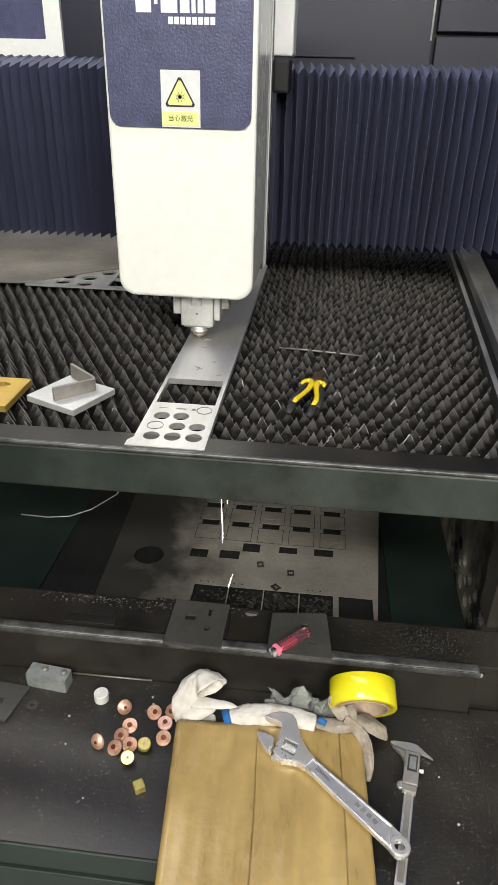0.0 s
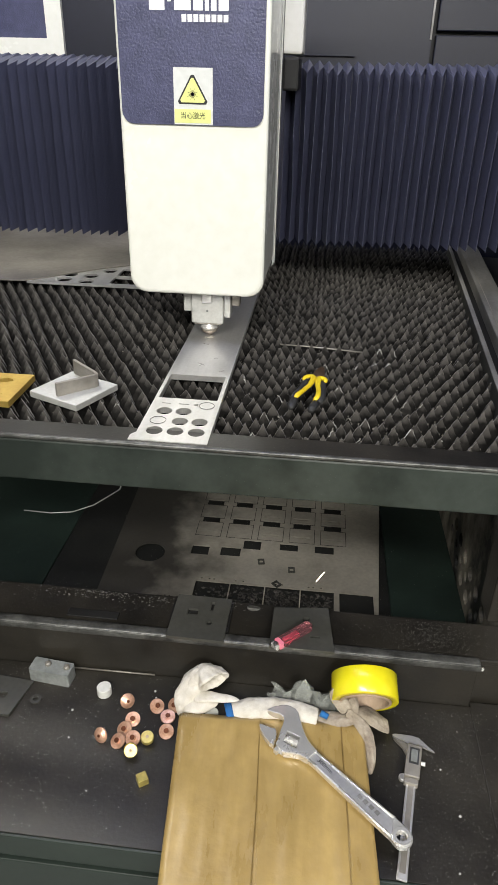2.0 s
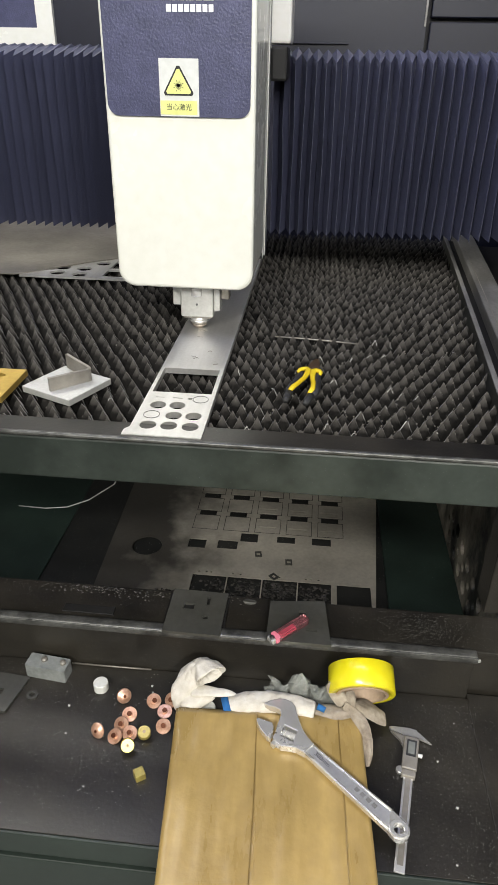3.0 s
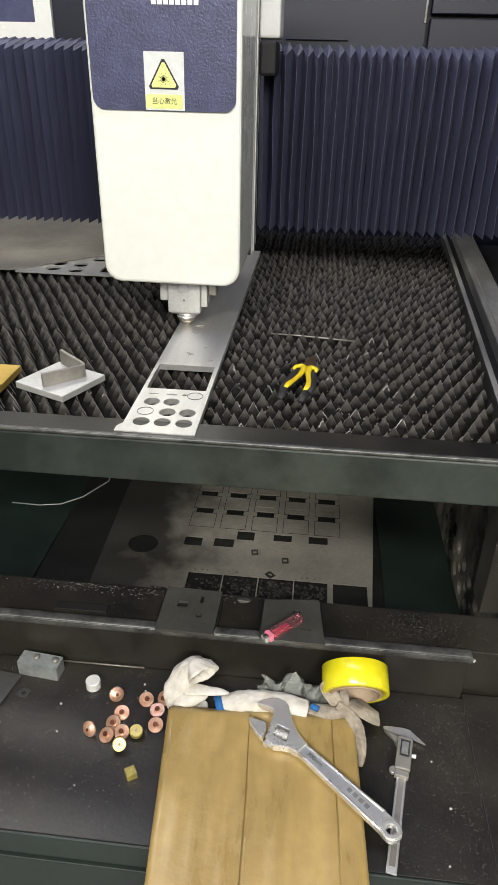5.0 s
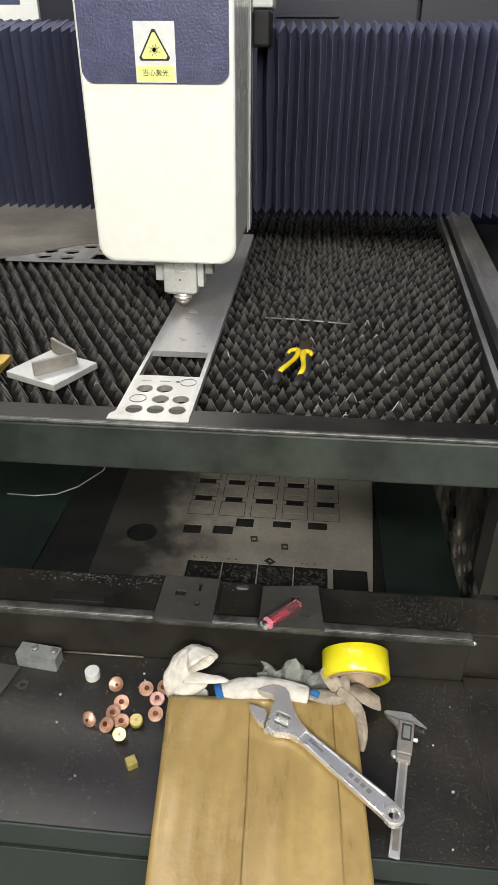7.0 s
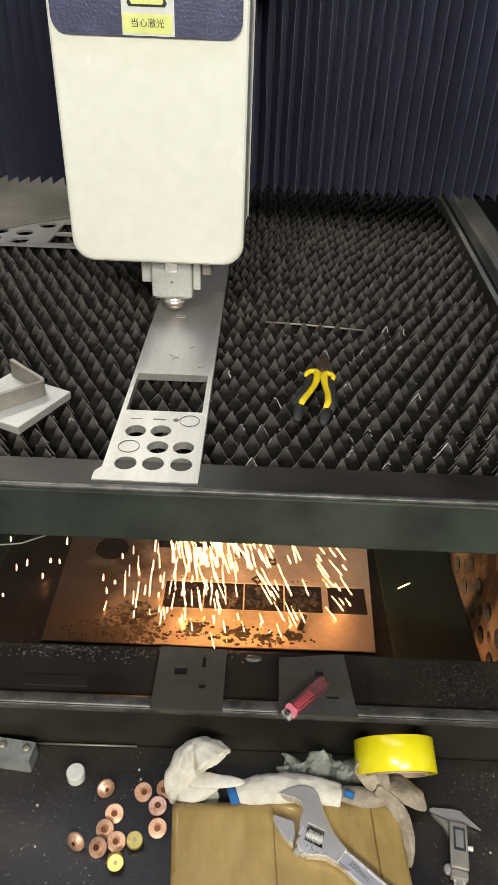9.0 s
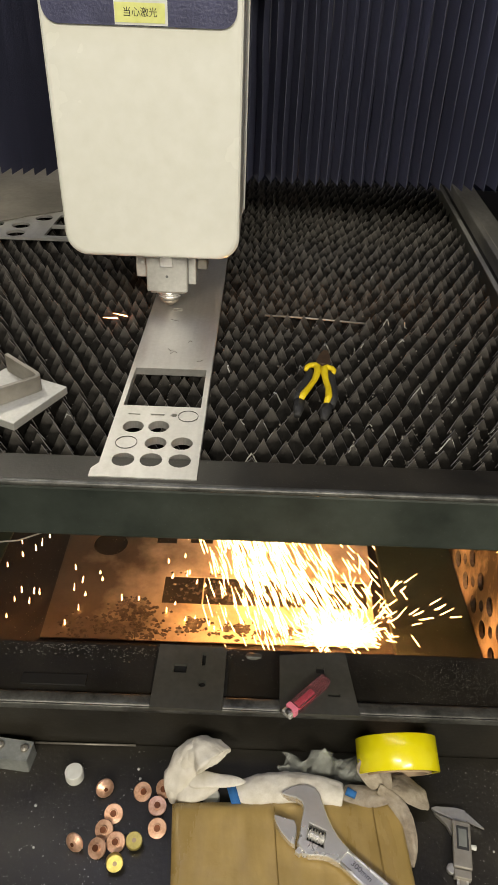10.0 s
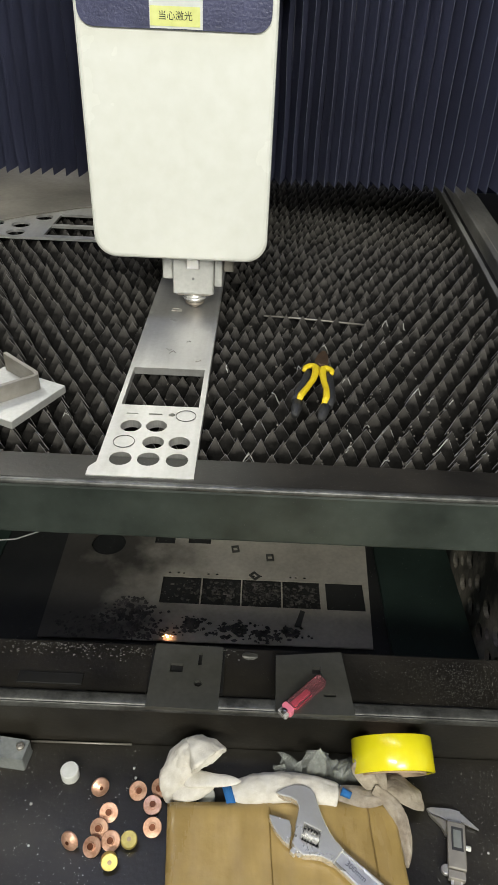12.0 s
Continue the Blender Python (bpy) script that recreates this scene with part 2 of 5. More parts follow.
M["slat"].node_tree.nodes["Principled BSDF"].inputs["Specular IOR Level"].default_value = 0.16
# tips paler and bodies darker: light and shade put into the colour
lit_tips(M["slat"], 0.450, 0.480, (0.135, 0.126, 0.116))
M["film"].node_tree.nodes["Principled BSDF"].inputs["Alpha"].default_value = 0.3
M["sheet"] = sooty_sheet()


# ---- mesh helpers ----
def part(name, bm, material, parent=None, label="", smooth=False):
    me = bpy.data.meshes.new(name)
    bmesh.ops.recalc_face_normals(bm, faces=bm.faces)
    bm.to_mesh(me)
    bm.free()
    for p in me.polygons:
        p.use_smooth = smooth
    me.materials.append(material)
    ob = new(name, me)
    if parent is not None:
        ob.parent = parent
    return tagged(ob, label)


def empty(name, m=None):
    ob = new(name)
    ob.empty_display_size = 0.03
    if m is not None:
        ob.matrix_basis = m
    return ob


def box(bm, x0, x1, y0, y1, z0, z1, bevel=0.0, m=None):
    r = bmesh.ops.create_cube(bm, size=1)
    vs = r["verts"]
    for v in vs:
        v.co = Vector((x0 + (v.co.x + 0.5) * (x1 - x0), y0 + (v.co.y + 0.5) * (y1 - y0), z0 + (v.co.z + 0.5) * (z1 - z0)))
    if bevel:
        es = list({e for v in vs for e in v.link_edges})
        r2 = bmesh.ops.bevel(bm, geom=es, offset=bevel, segments=2, affect="EDGES", profile=0.5)
        vs = list({v for f in r2["faces"] for v in f.verts} | {v for v in vs if v.is_valid})
    if m is not None:
        bmesh.ops.transform(bm, matrix=m, verts=vs)
    return vs


def boxbm(*a, **k):
    bm = bmesh.new()
    box(bm, *a, **k)
    return bm


def cyl(bm, r0, r1, z0, z1, seg=24, m=None, cap=True):
    r = bmesh.ops.create_cone(bm, cap_ends=cap, segments=seg, radius1=r0, radius2=r1, depth=z1 - z0)
    t = Matrix.Translation((0, 0, (z0 + z1) / 2))
    bmesh.ops.transform(bm, matrix=(m or Matrix()) @ t, verts=r["verts"])
    return r["verts"]


def lathe(profile, seg=28):
    """Turned body from (radius, z) pairs."""
    bm = bmesh.new()
    rings = []
    for r, z in profile:
        rings.append([bm.verts.new((r * math.cos(2 * math.pi * k / seg), r * math.sin(2 * math.pi * k / seg), z)) for k in range(seg)])
    for a, b in zip(rings, rings[1:]):
        for k in range(seg):
            bm.faces.new((a[k], a[(k + 1) % seg], b[(k + 1) % seg], b[k]))
    bm.faces.new(rings[0])
    bm.faces.new(rings[-1])
    return bm


def slab(outer, holes, z0, z1, bevel=0.0):
    """A plate with that outline and those holes right through it."""
    bm = bmesh.new()
    es = []
    for loop in [outer] + holes:
        vs = [bm.verts.new((x, y, z0)) for x, y in loop]
        es += [bm.edges.new((a, b)) for a, b in zip(vs, vs[1:] + vs[:1])]
    bmesh.ops.triangle_fill(bm, use_beauty=True, use_dissolve=False, edges=es)
    r = bmesh.ops.extrude_face_region(bm, geom=list(bm.faces))
    bmesh.ops.translate(bm, vec=(0, 0, z1 - z0), verts=[g for g in r["geom"] if isinstance(g, bmesh.types.BMVert)])
    return bm


def rect(x0, x1, y0, y1):
    return [(x0, y0), (x1, y0), (x1, y1), (x0, y1)]


def circle(x, y, r, n=24):
    return [(x + r * math.cos(2 * math.pi * k / n), y + r * math.sin(2 * math.pi * k / n)) for k in range(n)]


def round_rect(x0, x1, y0, y1, r, n=6, corners=(1, 1, 1, 1)):
    pts = []
    for (cx, cy, a), on in zip(((x1 - r, y1 - r, 0), (x0 + r, y1 - r, 90), (x0 + r, y0 + r, 180), (x1 - r, y0 + r, 270)), corners):
        if on:
            pts += [(cx + r * math.cos(radians(a + 90 * k / n)), cy + r * math.sin(radians(a + 90 * k / n))) for k in range(n + 1)]
        else:
            pts.append((cx + r * (1 if a in (0, 270) else -1), cy + r * (1 if a in (0, 90) else -1)))
    return pts


def tube(points, radius, seg=10, flat=1.0):
    """A soft tube along points; radius may be a list."""
    bm = bmesh.new()
    rings = []
    for i, p in enumerate(points):
        p = Vector(p)
        d = Vector(points[min(i + 1, len(points) - 1)]) - Vector(points[max(i - 1, 0)])
        q = d.to_track_quat("Z", "Y")
        r = radius[i] if isinstance(radius, (list, tuple)) else radius
        rings.append([bm.verts.new(p + q @ Vector((r * math.cos(2 * math.pi * k / seg), flat * r * math.sin(2 * math.pi * k / seg), 0))) for k in range(seg)])
    for a, b in zip(rings, rings[1:]):
        for k in range(seg):
            bm.faces.new((a[k], a[(k + 1) % seg], b[(k + 1) % seg], b[k]))
    bm.faces.new(rings[0])
    bm.faces.new(rings[-1])
    return bm


def join(*bms):
    out = bmesh.new()
    for b in bms:
        me = bpy.data.meshes.new("tmp")
        b.to_mesh(me)
        b.free()
        out.from_mesh(me)
        bpy.data.meshes.remove(me)
    return out


def moved(bm, m):
    bmesh.ops.transform(bm, matrix=m, verts=bm.verts)
    return bm


def structure(name, bm, material, label, smooth=False):
    return tagged(part(name, bm, material, None, label, smooth), label, name.split("_")[0], kind="structure")


def thing(ob, label, category, group=""):
    return tagged(ob, label, category, group)


def soft_edges(bm, size):
    """Rounds the rim edges of a plate."""
    es = [e for e in bm.edges if len(e.link_faces) == 2 and e.calc_face_angle(0) > 0.9 and abs(e.verts[0].co.z - e.verts[1].co.z) < 1e-5]
    bmesh.ops.bevel(bm, geom=es, offset=size, segments=2, affect="EDGES", profile=0.5, clamp_overlap=True)
    return bm


def leaf(points, widths, cup, lean=0.0):
    """A limp strip of cloth along points, cupped across and leaning to one side."""
    bm = bmesh.new()
    rows = []
    for i, p in enumerate(points):
        p = Vector(p)
        d = (Vector(points[min(i + 1, len(points) - 1)]) - Vector(points[max(i - 1, 0)])).normalized()
        side = d.cross(Vector((0, 0, 1))).normalized()
        lift = side.cross(d)
        row = []
        for k in range(7):
            u = (k - 3) / 3
            wave = 0.25 * cup * math.sin(5 * u + 1.7 * i)
            row.append(bm.verts.new(p + side * u * widths[i] * math.cos(lean) + lift * (cup * u * u + wave + u * widths[i] * math.sin(lean))))
        rows.append(row)
    for a, b in zip(rows, rows[1:]):
        for k in range(6):
            bm.faces.new((a[k], a[k + 1], b[k + 1], b[k]))
    bmesh.ops.solidify(bm, geom=list(bm.faces), thickness=0.0022)
    return bm


def roughen(bm, amount, scale):
    for v in bm.verts:
        v.co += noise.noise_vector(v.co * scale) * amount
    return bm

# ---- hall and enclosure ----
# unseen hall, made pale to bounce fill light into the machine
structure("floor", boxbm(-4.5, 4.5, -4.5, 4.5, -0.95, -0.85), M["floor"], "unseen grey painted workshop floor")
structure("ceiling", boxbm(-4.5, 4.5, -4.5, 4.5, 3.3, 3.4), M["hallwall"], "unseen pale workshop ceiling")
for nm, a in (("wall_south", (-4.5, 4.5, -4.6, -4.5)), ("wall_west", (-4.6, -4.5, -4.5, 4.5)), ("wall_east", (4.5, 4.6, -4.5, 4.5)), ("wall_north", (-4.5, 4.5, 4.5, 4.6))):
    structure(nm, boxbm(*a, -0.85, 3.3), M["hallwall"], "unseen pale grey workshop wall")


def enclosure():
    """The machine's dark hood: back panels with open seams, a window, sides and roof."""
    e = thing(empty("machine_enclosure"), "dark blue sheet-metal hood around the cutting bed", "enclosure")
    y = 2.86
    part("back_panel", slab(rect(-1.75, 0.384, -0.5, 2.5), [rect(-1.62, -1.01, 1.117, 1.8)], 0, 0.03), M["wall"], e).matrix_basis = pose(0, y + 0.03, 0, 90)
    part("back_panel", boxbm(0.398, 1.5, y, y + 0.03, 1.167, 2.5, bevel=0.004), M["wall"], e)
    part("back_panel", boxbm(0.398, 1.5, y, y + 0.03, -0.5, 1.155, bevel=0.004), M["wall"], e)
    # glint of the seam edge, made as a pale metal strip
    part("seam_strip", boxbm(0.376, 0.3835, y - 0.006, y - 0.0005, 1.14, 2.5, bevel=0.001), M["railsteel"], e, "pale strip standing for the glint along the seam")
    part("ledge", boxbm(-0.1, 0.12, y - 0.012, y - 0.0005, 1.083, 1.088, bevel=0.001), M["wall"], e)
    part("seam_backing", boxbm(0.3, 1.5, y + 0.032, y + 0.05, -0.5, 2.5), M["bracket"], e)
    part("side_panel", boxbm(-1.8, -1.76, 1.0, y + 0.03, -0.5, 2.5), M["wall"], e)
    part("side_panel", boxbm(1.51, 1.55, 1.0, y + 0.03, -0.5, 2.5), M["wall"], e)
    part("roof_panel", boxbm(-1.8, 1.55, 1.3, y + 0.05, 2.505, 2.54), M["wall"], e)
    fr = part("window_frame", slab(rect(-1.68, -0.95, 1.06, 1.86), [rect(-1.61, -1.012, 1.12, 1.79)], 0, 0.02), M["white"], e, "white painted window frame")
    fr.matrix_basis = pose(0, y - 0.003, 0, 90)
    part("pane", boxbm(-1.62, -1.0, y + 0.01, y + 0.014, 1.115, 1.8), M["panel"], e, "dark window pane")


def machine_frame():
    """Shelf, front lip, drop-in platform, beam and pan of the cutting machine."""
    structure("shelf", boxbm(-1.3, 0.3836, 0.61, 0.94, -0.012, 0.0, bevel=0.001), M["black"], "black painted front shelf dusted with metal grit")
    structure("trim_shelf_edge", boxbm(-1.3, 0.381, 0.604, 0.6095, -0.05, 0.001, bevel=0.002), M["green"], "dark green folded shelf edge")
    structure("wall_front_panel", boxbm(-1.3, 0.5, 0.60, 0.615, -0.85, -0.056, bevel=0.002), M["green"], "dark green front panel under the shelf")
    structure("shelf_end", boxbm(0.384, 0.75, 0.606, 0.955, -0.03, -0.003, bevel=0.002), M["black"], "black side ledge at the end of the shelf")
    structure("wall_shelf_corner", boxbm(0.3845, 0.75, 0.9605, 0.975, -0.2, 0.0915, bevel=0.002), M["black"], "black recessed upright beside the shelf")
    structure("wall_shelf_back", boxbm(-1.3, 0.381, 0.941, 0.955, -0.2, 0.1, bevel=0.001), M["black"], "black upright behind the shelf")
    structure("platform", boxbm(-1.3, 0.75, 0.9555, 1.05, 0.092, 0.105, bevel=0.002), M["black"], "black dusty platform along the pan")
    bm = boxbm(-1.3, 0.384, 0.934, 0.955, 0.101, 0.113, bevel=0.004)
    structure("trim_lip", bm, M["lip"], "worn grey lip of the shelf", True)
    structure("trim_lip_edge", boxbm(-1.3, 0.384, 0.9315, 0.9338, 0.1, 0.1125, bevel=0.001), M["lip"], "bright worn edge along the shelf lip", True)
    structure("wall_pan_front", boxbm(-1.3, 0.75, 1.036, 1.05, -0.5, 0.0915), M["pan"], "sooty front wall of the scrap pan")
    structure("beam", boxbm(-1.5, 0.9, 0.984, 1.03, 0.40, 0.481, bevel=0.004), M["beamgreen"], "dark green cross beam in front of the cutting bed")
    structure("trim_beam_lip", boxbm(-1.5, 0.9, 0.981, 0.99, 0.4815, 0.4895, bevel=0.003), M["lip"], "worn bright edge along the beam", True)
    structure("trim_beam_top", boxbm(-1.5, 0.9, 0.9905, 1.046, 0.4815, 0.484, bevel=0.001), M["black"], "black top strip of the beam")
    structure("pan_floor", boxbm(-1.5, 1.2, 1.0505, 2.8, -0.45, -0.42), M["pan"], "sooty steel floor of the scrap pan")
    structure("pan_side_floor", boxbm(0.338, 0.558, 1.06, 2.6, -0.4195, -0.40, bevel=0.003), M["pan_green"], "dark green panel beside the scrap sheet")
    structure("pan_west_floor", boxbm(-1.49, -0.76, 1.06, 2.78, -0.4195, -0.412, bevel=0.003), M["pan_green"], "dark green panel at the empty side of the pan")
    structure("wall_pan_west", boxbm(-1.53, -1.5, 1.05, 2.8, -0.45, 0.40), M["pan_green"], "dark green side wall of the pan")
    structure("wall_pan_north", boxbm(-1.5, 1.2, 2.8, 2.83, -0.45, 0.40), M["pan_green"], "dark green back wall of the pan")


def side_plate():
    """Upright plate at the end of the opening, with round lightening holes and scuffed paint."""
    holes = []
    for k in range(8):
        holes += [circle(1.333 + 0.0855 * k, -0.36, 0.024, 20), circle(1.333 + 0.0855 * k, -0.274, 0.024, 20), circle(1.375 + 0.0855 * k, -0.318, 0.015, 16)]
    b = slab(rect(1.052, 2.5, -0.41, 0.395), holes, 0, 0.012)
    ob = part("wall_pan_east", b, M["scuffed"])
    ob.matrix_basis = Matrix(((0, 0, 1, 0.56), (1, 0, 0, 0), (0, 1, 0, 0), (0, 0, 0, 1)))
    tagged(ob, "scuffed side plate with round holes and flaking paint", "wall", kind="structure")
    # unseen backing added to keep light out of the plate's holes
    structure("wall_pan_outer", boxbm(0.605, 0.63, 1.052, 2.5, -0.41, 0.395), M["pan"], "dark backing added behind the perforated plate to block light")
    ob = structure("wall_post_east", boxbm(0.415, 0.6, 1.0525, 1.12, 0.11, 0.398, bevel=0.003), M["black"], "black dusty upright post carrying the beam")


PITCH, TIP, VALLEY, ROW, BED_Y = 0.0316, 0.4712, 0.4370, 0.0285, 1.09
SHIFT = [(0.5 if k % 2 else 0.0) + (0.0 if k < 3 else random.Random(k).uniform(-0.13, 0.13)) for k in range(60)]


def tooth(k, x):
    """Height of slat k's toothed edge at x."""
    u = ((x + 1.3) / PITCH - SHIFT[k]) % 1.0
    return VALLEY + (TIP - VALLEY) * (1 - abs(2 * u - 1))


def slat(y, k):
    """One toothed slat along x: thick teeth with slightly domed faces and worn edges painted as lit."""
    x0, x1 = -1.3, 0.404 + 0.07 * (y - 1.1)
    off = SHIFT[k] * PITCH
    n = int((x1 - x0 - off) / PITCH) + 1
    verts, faces, edge, cols = [], [], [], []
    for i in range(n):
        h = (TIP - VALLEY) * random.choice((1.04, 1.0, 0.98, 0.95, 0.91, 0.86, 0.74 if k % 3 == 0 else 0.93))
        lean = random.uniform(-0.003, 0.003)
        fat = random.uniform(0.3, 0.75)
        bulge = random.uniform(0.74, 1.05) if k > 3 else random.uniform(0.92, 1.05)
        peak = random.uniform(0.43, 0.57) if k > 3 else random.uniform(0.47, 0.53)
        for u in (0.0, 0.17, 0.34, peak - 0.06, peak, peak + 0.06, 0.66, 0.83):
            rise = max(0.0, 1 - abs(u - peak) / (peak if u < peak else 1 - peak)) ** bulge
            x = x0 + off + (i + u) * PITCH
            top = VALLEY + h * rise + random.uniform(-0.001, 0.001)
            if x <= x1:
                cols.append((x, top, 0.0014 + 0.0024 * fat * math.sin(math.pi * u), lean * rise))
    wide = 0.0012 if k < 6 else 0.0008
    for x, top, dome, lean in cols:
        zm, zu = 0.4 + (top - 0.4) * 0.45, 0.4 + (top - 0.4) * 0.78
        for s in (-1, 1):
            verts += [(x, y + s * dome, 0.37), (x, y + s * dome, zm), (x, y + s * dome * 0.7 + lean * 0.6, zu), (x, y + s * wide + lean, top)]
    for c in range(len(cols) - 1):
        a, b = 8 * c, 8 * (c + 1)
        for r in range(3):
            faces += [(a + r, b + r, b + r + 1, a + r + 1), (a + 4 + r, a + 5 + r, b + 5 + r, b + 4 + r)]
        edge.append(len(faces))
        faces.append((a + 3, b + 3, b + 7, a + 7))
    me = bpy.data.meshes.new("slat")
    me.from_pydata(verts, [], faces)
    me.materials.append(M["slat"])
    # top light is painted into the worn edge faces
    me.materials.append(M["slatedge"])
    for q in edge:
        me.polygons[q].material_index = 1
    return new("slat", me)


def cutting_bed():
    bed = thing(empty("cutting_bed"), "cutting bed of sooty toothed steel slats crusted with slag", "cutting bed")
    ys = [BED_Y + ROW * k for k in range(55)]
    for k, y in enumerate(ys):
        slat(y + random.uniform(-0.004, 0.004), k).parent = bed
    bm = bmesh.new()
    for _ in range(1100):
        k = int(abs(random.gauss(0, 11))) % 30
        x = random.uniform(-0.75, 0.41) if random.random() < 0.35 else random.gauss(0.15, 0.14)
        if not -1.2 < x < 0.40:
            continue
        r = random.uniform(0.0005, 0.0017)
        v = bmesh.ops.create_icosphere(bm, subdivisions=1, radius=r)["verts"]
        c = Vector((x, ys[k] + random.uniform(-0.002, 0.001), tooth(k, x) - random.uniform(0, 0.003)))
        for q in v:
            q.co = c + Vector((q.co.x * random.uniform(0.7, 1.6), q.co.y, q.co.z * random.uniform(0.8, 1.9)))
    tagged(part("slag_crust", bm, M["slag"], bed, "pale slag beads stuck to the teeth"), kind="stuff")
    bm = bmesh.new()
    for sx, k, n in ((0.178, 4, 4), (-0.04, 4, 3), (-0.057, 0, 3), (0.226, 2, 4), (-0.02, 6, 3), (0.05, 8, 2), (-0.045, 3, 3), (-0.028, 2, 4), (0.135, 3, 4), (-0.072, 0, 3), (0.215, 2, 3), (-0.335, 3, 2), (0.09, 8, 3), (0.2, 7, 3), (-0.09, 4, 2), (0.3, 4, 2), (0.13, 13, 2), (0.02, 6, 2)):
        pts = [(sx + 0.0053 * j, ys[k] - 0.0022, tooth(k, sx + 0.0053 * j) - 0.0022) for j in range(n + 2)]
        bm = join(bm, tube(pts, [random.uniform(0.0004, 0.0012) for _ in pts], 6))
    for _ in range(26):
        k = min(29, int(abs(random.gauss(0, 9))))
        sx = random.gauss(0.16, 0.15)
        if -0.1 < sx < 0.39:
            u0 = -1.3 + PITCH * (round((sx + 1.3) / PITCH) + (0.0 if k % 2 else 0.5)) + random.uniform(-0.006, 0.006)
            pts = [(u0 + random.uniform(-0.002, 0.002) + 0.002 * j, ys[k] - 0.002 + random.uniform(-0.001, 0.001), tooth(k, u0 + 0.002 * j) - 0.0035 + random.uniform(-0.001, 0.001)) for j in range(-1, 3)]
            bm = join(bm, tube(pts, [random.uniform(0.0003, 0.0013) for _ in pts], 5))
    tagged(part("slag_run", roughen(bm, 0.001, 300), M["grit"], bed, "bright slag along the tooth edges"), kind="stuff")
    rail = thing(empty("bed_side_rail", pose(0.397, 1.07, 0, 0, 0, -4.1)), "scuffed dark steel side rail of the cutting bed", "rail")
    part("inner_wall", roughen(boxbm(0.006, 0.016, 0.0, 1.6, 0.38, 0.474, bevel=0.002), 0.002, 30), M["pad"], rail)
    part("wall_edge", roughen(boxbm(0.005, 0.0165, 0.0, 1.6, 0.4745, 0.479, bevel=0.001), 0.002, 60), M["railsteel"], rail, "pale chipped edge")
    part("top_bar", boxbm(0.043, 0.106, 0.0, 1.65, 0.44, 0.487, bevel=0.003), M["railsteel"], rail)
    part("bar_groove", boxbm(0.056, 0.058, 0.0, 1.65, 0.4871, 0.4876), M["dullsteel"], rail, "pale scratched line")
    part("web", boxbm(0.0165, 0.0455, 0.0, 1.6, 0.40, 0.455), M["bracket"], rail)
    part("foot", boxbm(0.1065, 0.4, 0.0, 1.65, 0.40, 0.43, bevel=0.002), M["bracket"], rail)
    # bearers under the slats
    for x in (-1.2, -0.4, 0.3):
        part("bearer", boxbm(x, x + 0.02, 1.35, 2.66, 0.32, 0.3595), M["bracket"], bed)


def work_plate():
    """The long steel strip being cut, with the finished cut-outs at its near end."""
    x0, x1 = -0.254, -0.119
    outer = [(x0, 1.002), (x1, 1.002), (x1, 2.23), (x0 + 0.008, 2.23), (x0 + 0.008, 1.03), (x0 + 0.002, 1.022), (x0, 1.018)]
    holes = [rect(-0.239, -0.127, 1.171, 1.284)]
    holes += [circle(x, y, 0.0145) for x, y in ((-0.216, 1.116), (-0.181, 1.118), (-0.180, 1.078), (-0.145, 1.079), (-0.217, 1.039), (-0.181, 1.040), (-0.144, 1.040))]
    holes += [rect(-0.196, -0.177, 1.146, 1.150), circle(-0.163, 1.148, 0.0045, 12), rect(-0.228, -0.211, 1.1465, 1.149)]
    p = part("work_plate", slab(outer, holes, 0.4735, 0.4855), M["steel"])
    thing(p, "bare steel strip with cut-out holes lying on the slats", "steel plate")
    for x, y in ((-0.143, 1.146), (-0.219, 1.077)):
        bm = slab(circle(x, y, 0.0145), [circle(x, y, 0.0137)], 0.4857, 0.4864)
        part("cut_line", bm, M["pad"], p, "unfinished circular cut")
    for pts in (((-0.19, 1.335), (-0.184, 1.345), (-0.18, 1.338)), ((-0.145, 1.31), (-0.139, 1.312), (-0.136, 1.316)), ((-0.205, 1.515), (-0.197, 1.5155), (-0.188, 1.515)), ((-0.206, 1.506), (-0.196, 1.5065), (-0.187, 1.506)), ((-0.204, 1.468), (-0.198, 1.464), (-0.19, 1.462)), ((-0.165, 1.378), (-0.162, 1.384), (-0.158, 1.38)), ((-0.196, 1.352), (-0.192, 1.346), (-0.187, 1.348))):
        part("burr", tube([(x, y, 0.4862) for x, y in pts], 0.0005, 6), M["dullsteel"], p)


def bracket_body():
    """Two upright legs of thick strip that meet at a rounded corner."""
    path = [(-0.018, -0.044), (0.020, -0.008), (0.038, 0.009), (0.042, 0.014), (0.040, 0.020), (0.033, 0.026), (0.0, 0.052), (-0.021, 0.069)]
    tall = [0.027, 0.026, 0.025, 0.025, 0.025, 0.026, 0.028, 0.03]
    bm = bmesh.new()
    rows = []
    for i, (x, y) in enumerate(path):
        d = Vector(path[min(i + 1, len(path) - 1)]) - Vector(path[max(i - 1, 0)])
        nx, ny = -d.y / d.length * 0.0034, d.x / d.length * 0.0034
        rows.append([bm.verts.new(p) for p in ((x - nx, y - ny, 0), (x - nx, y - ny, tall[i]), (x + nx, y + ny, tall[i]), (x + nx, y + ny, 0))])
    for a, b in zip(rows, rows[1:]):
        for k in range(4):
            bm.faces.new((a[k], a[(k + 1) % 4], b[(k + 1) % 4], b[k]))
    bm.faces.new(rows[0])
    bm.faces.new(rows[-1])
    bmesh.ops.bevel(bm, geom=list(bm.edges), offset=0.0006, segments=1, affect="EDGES")
    return bm


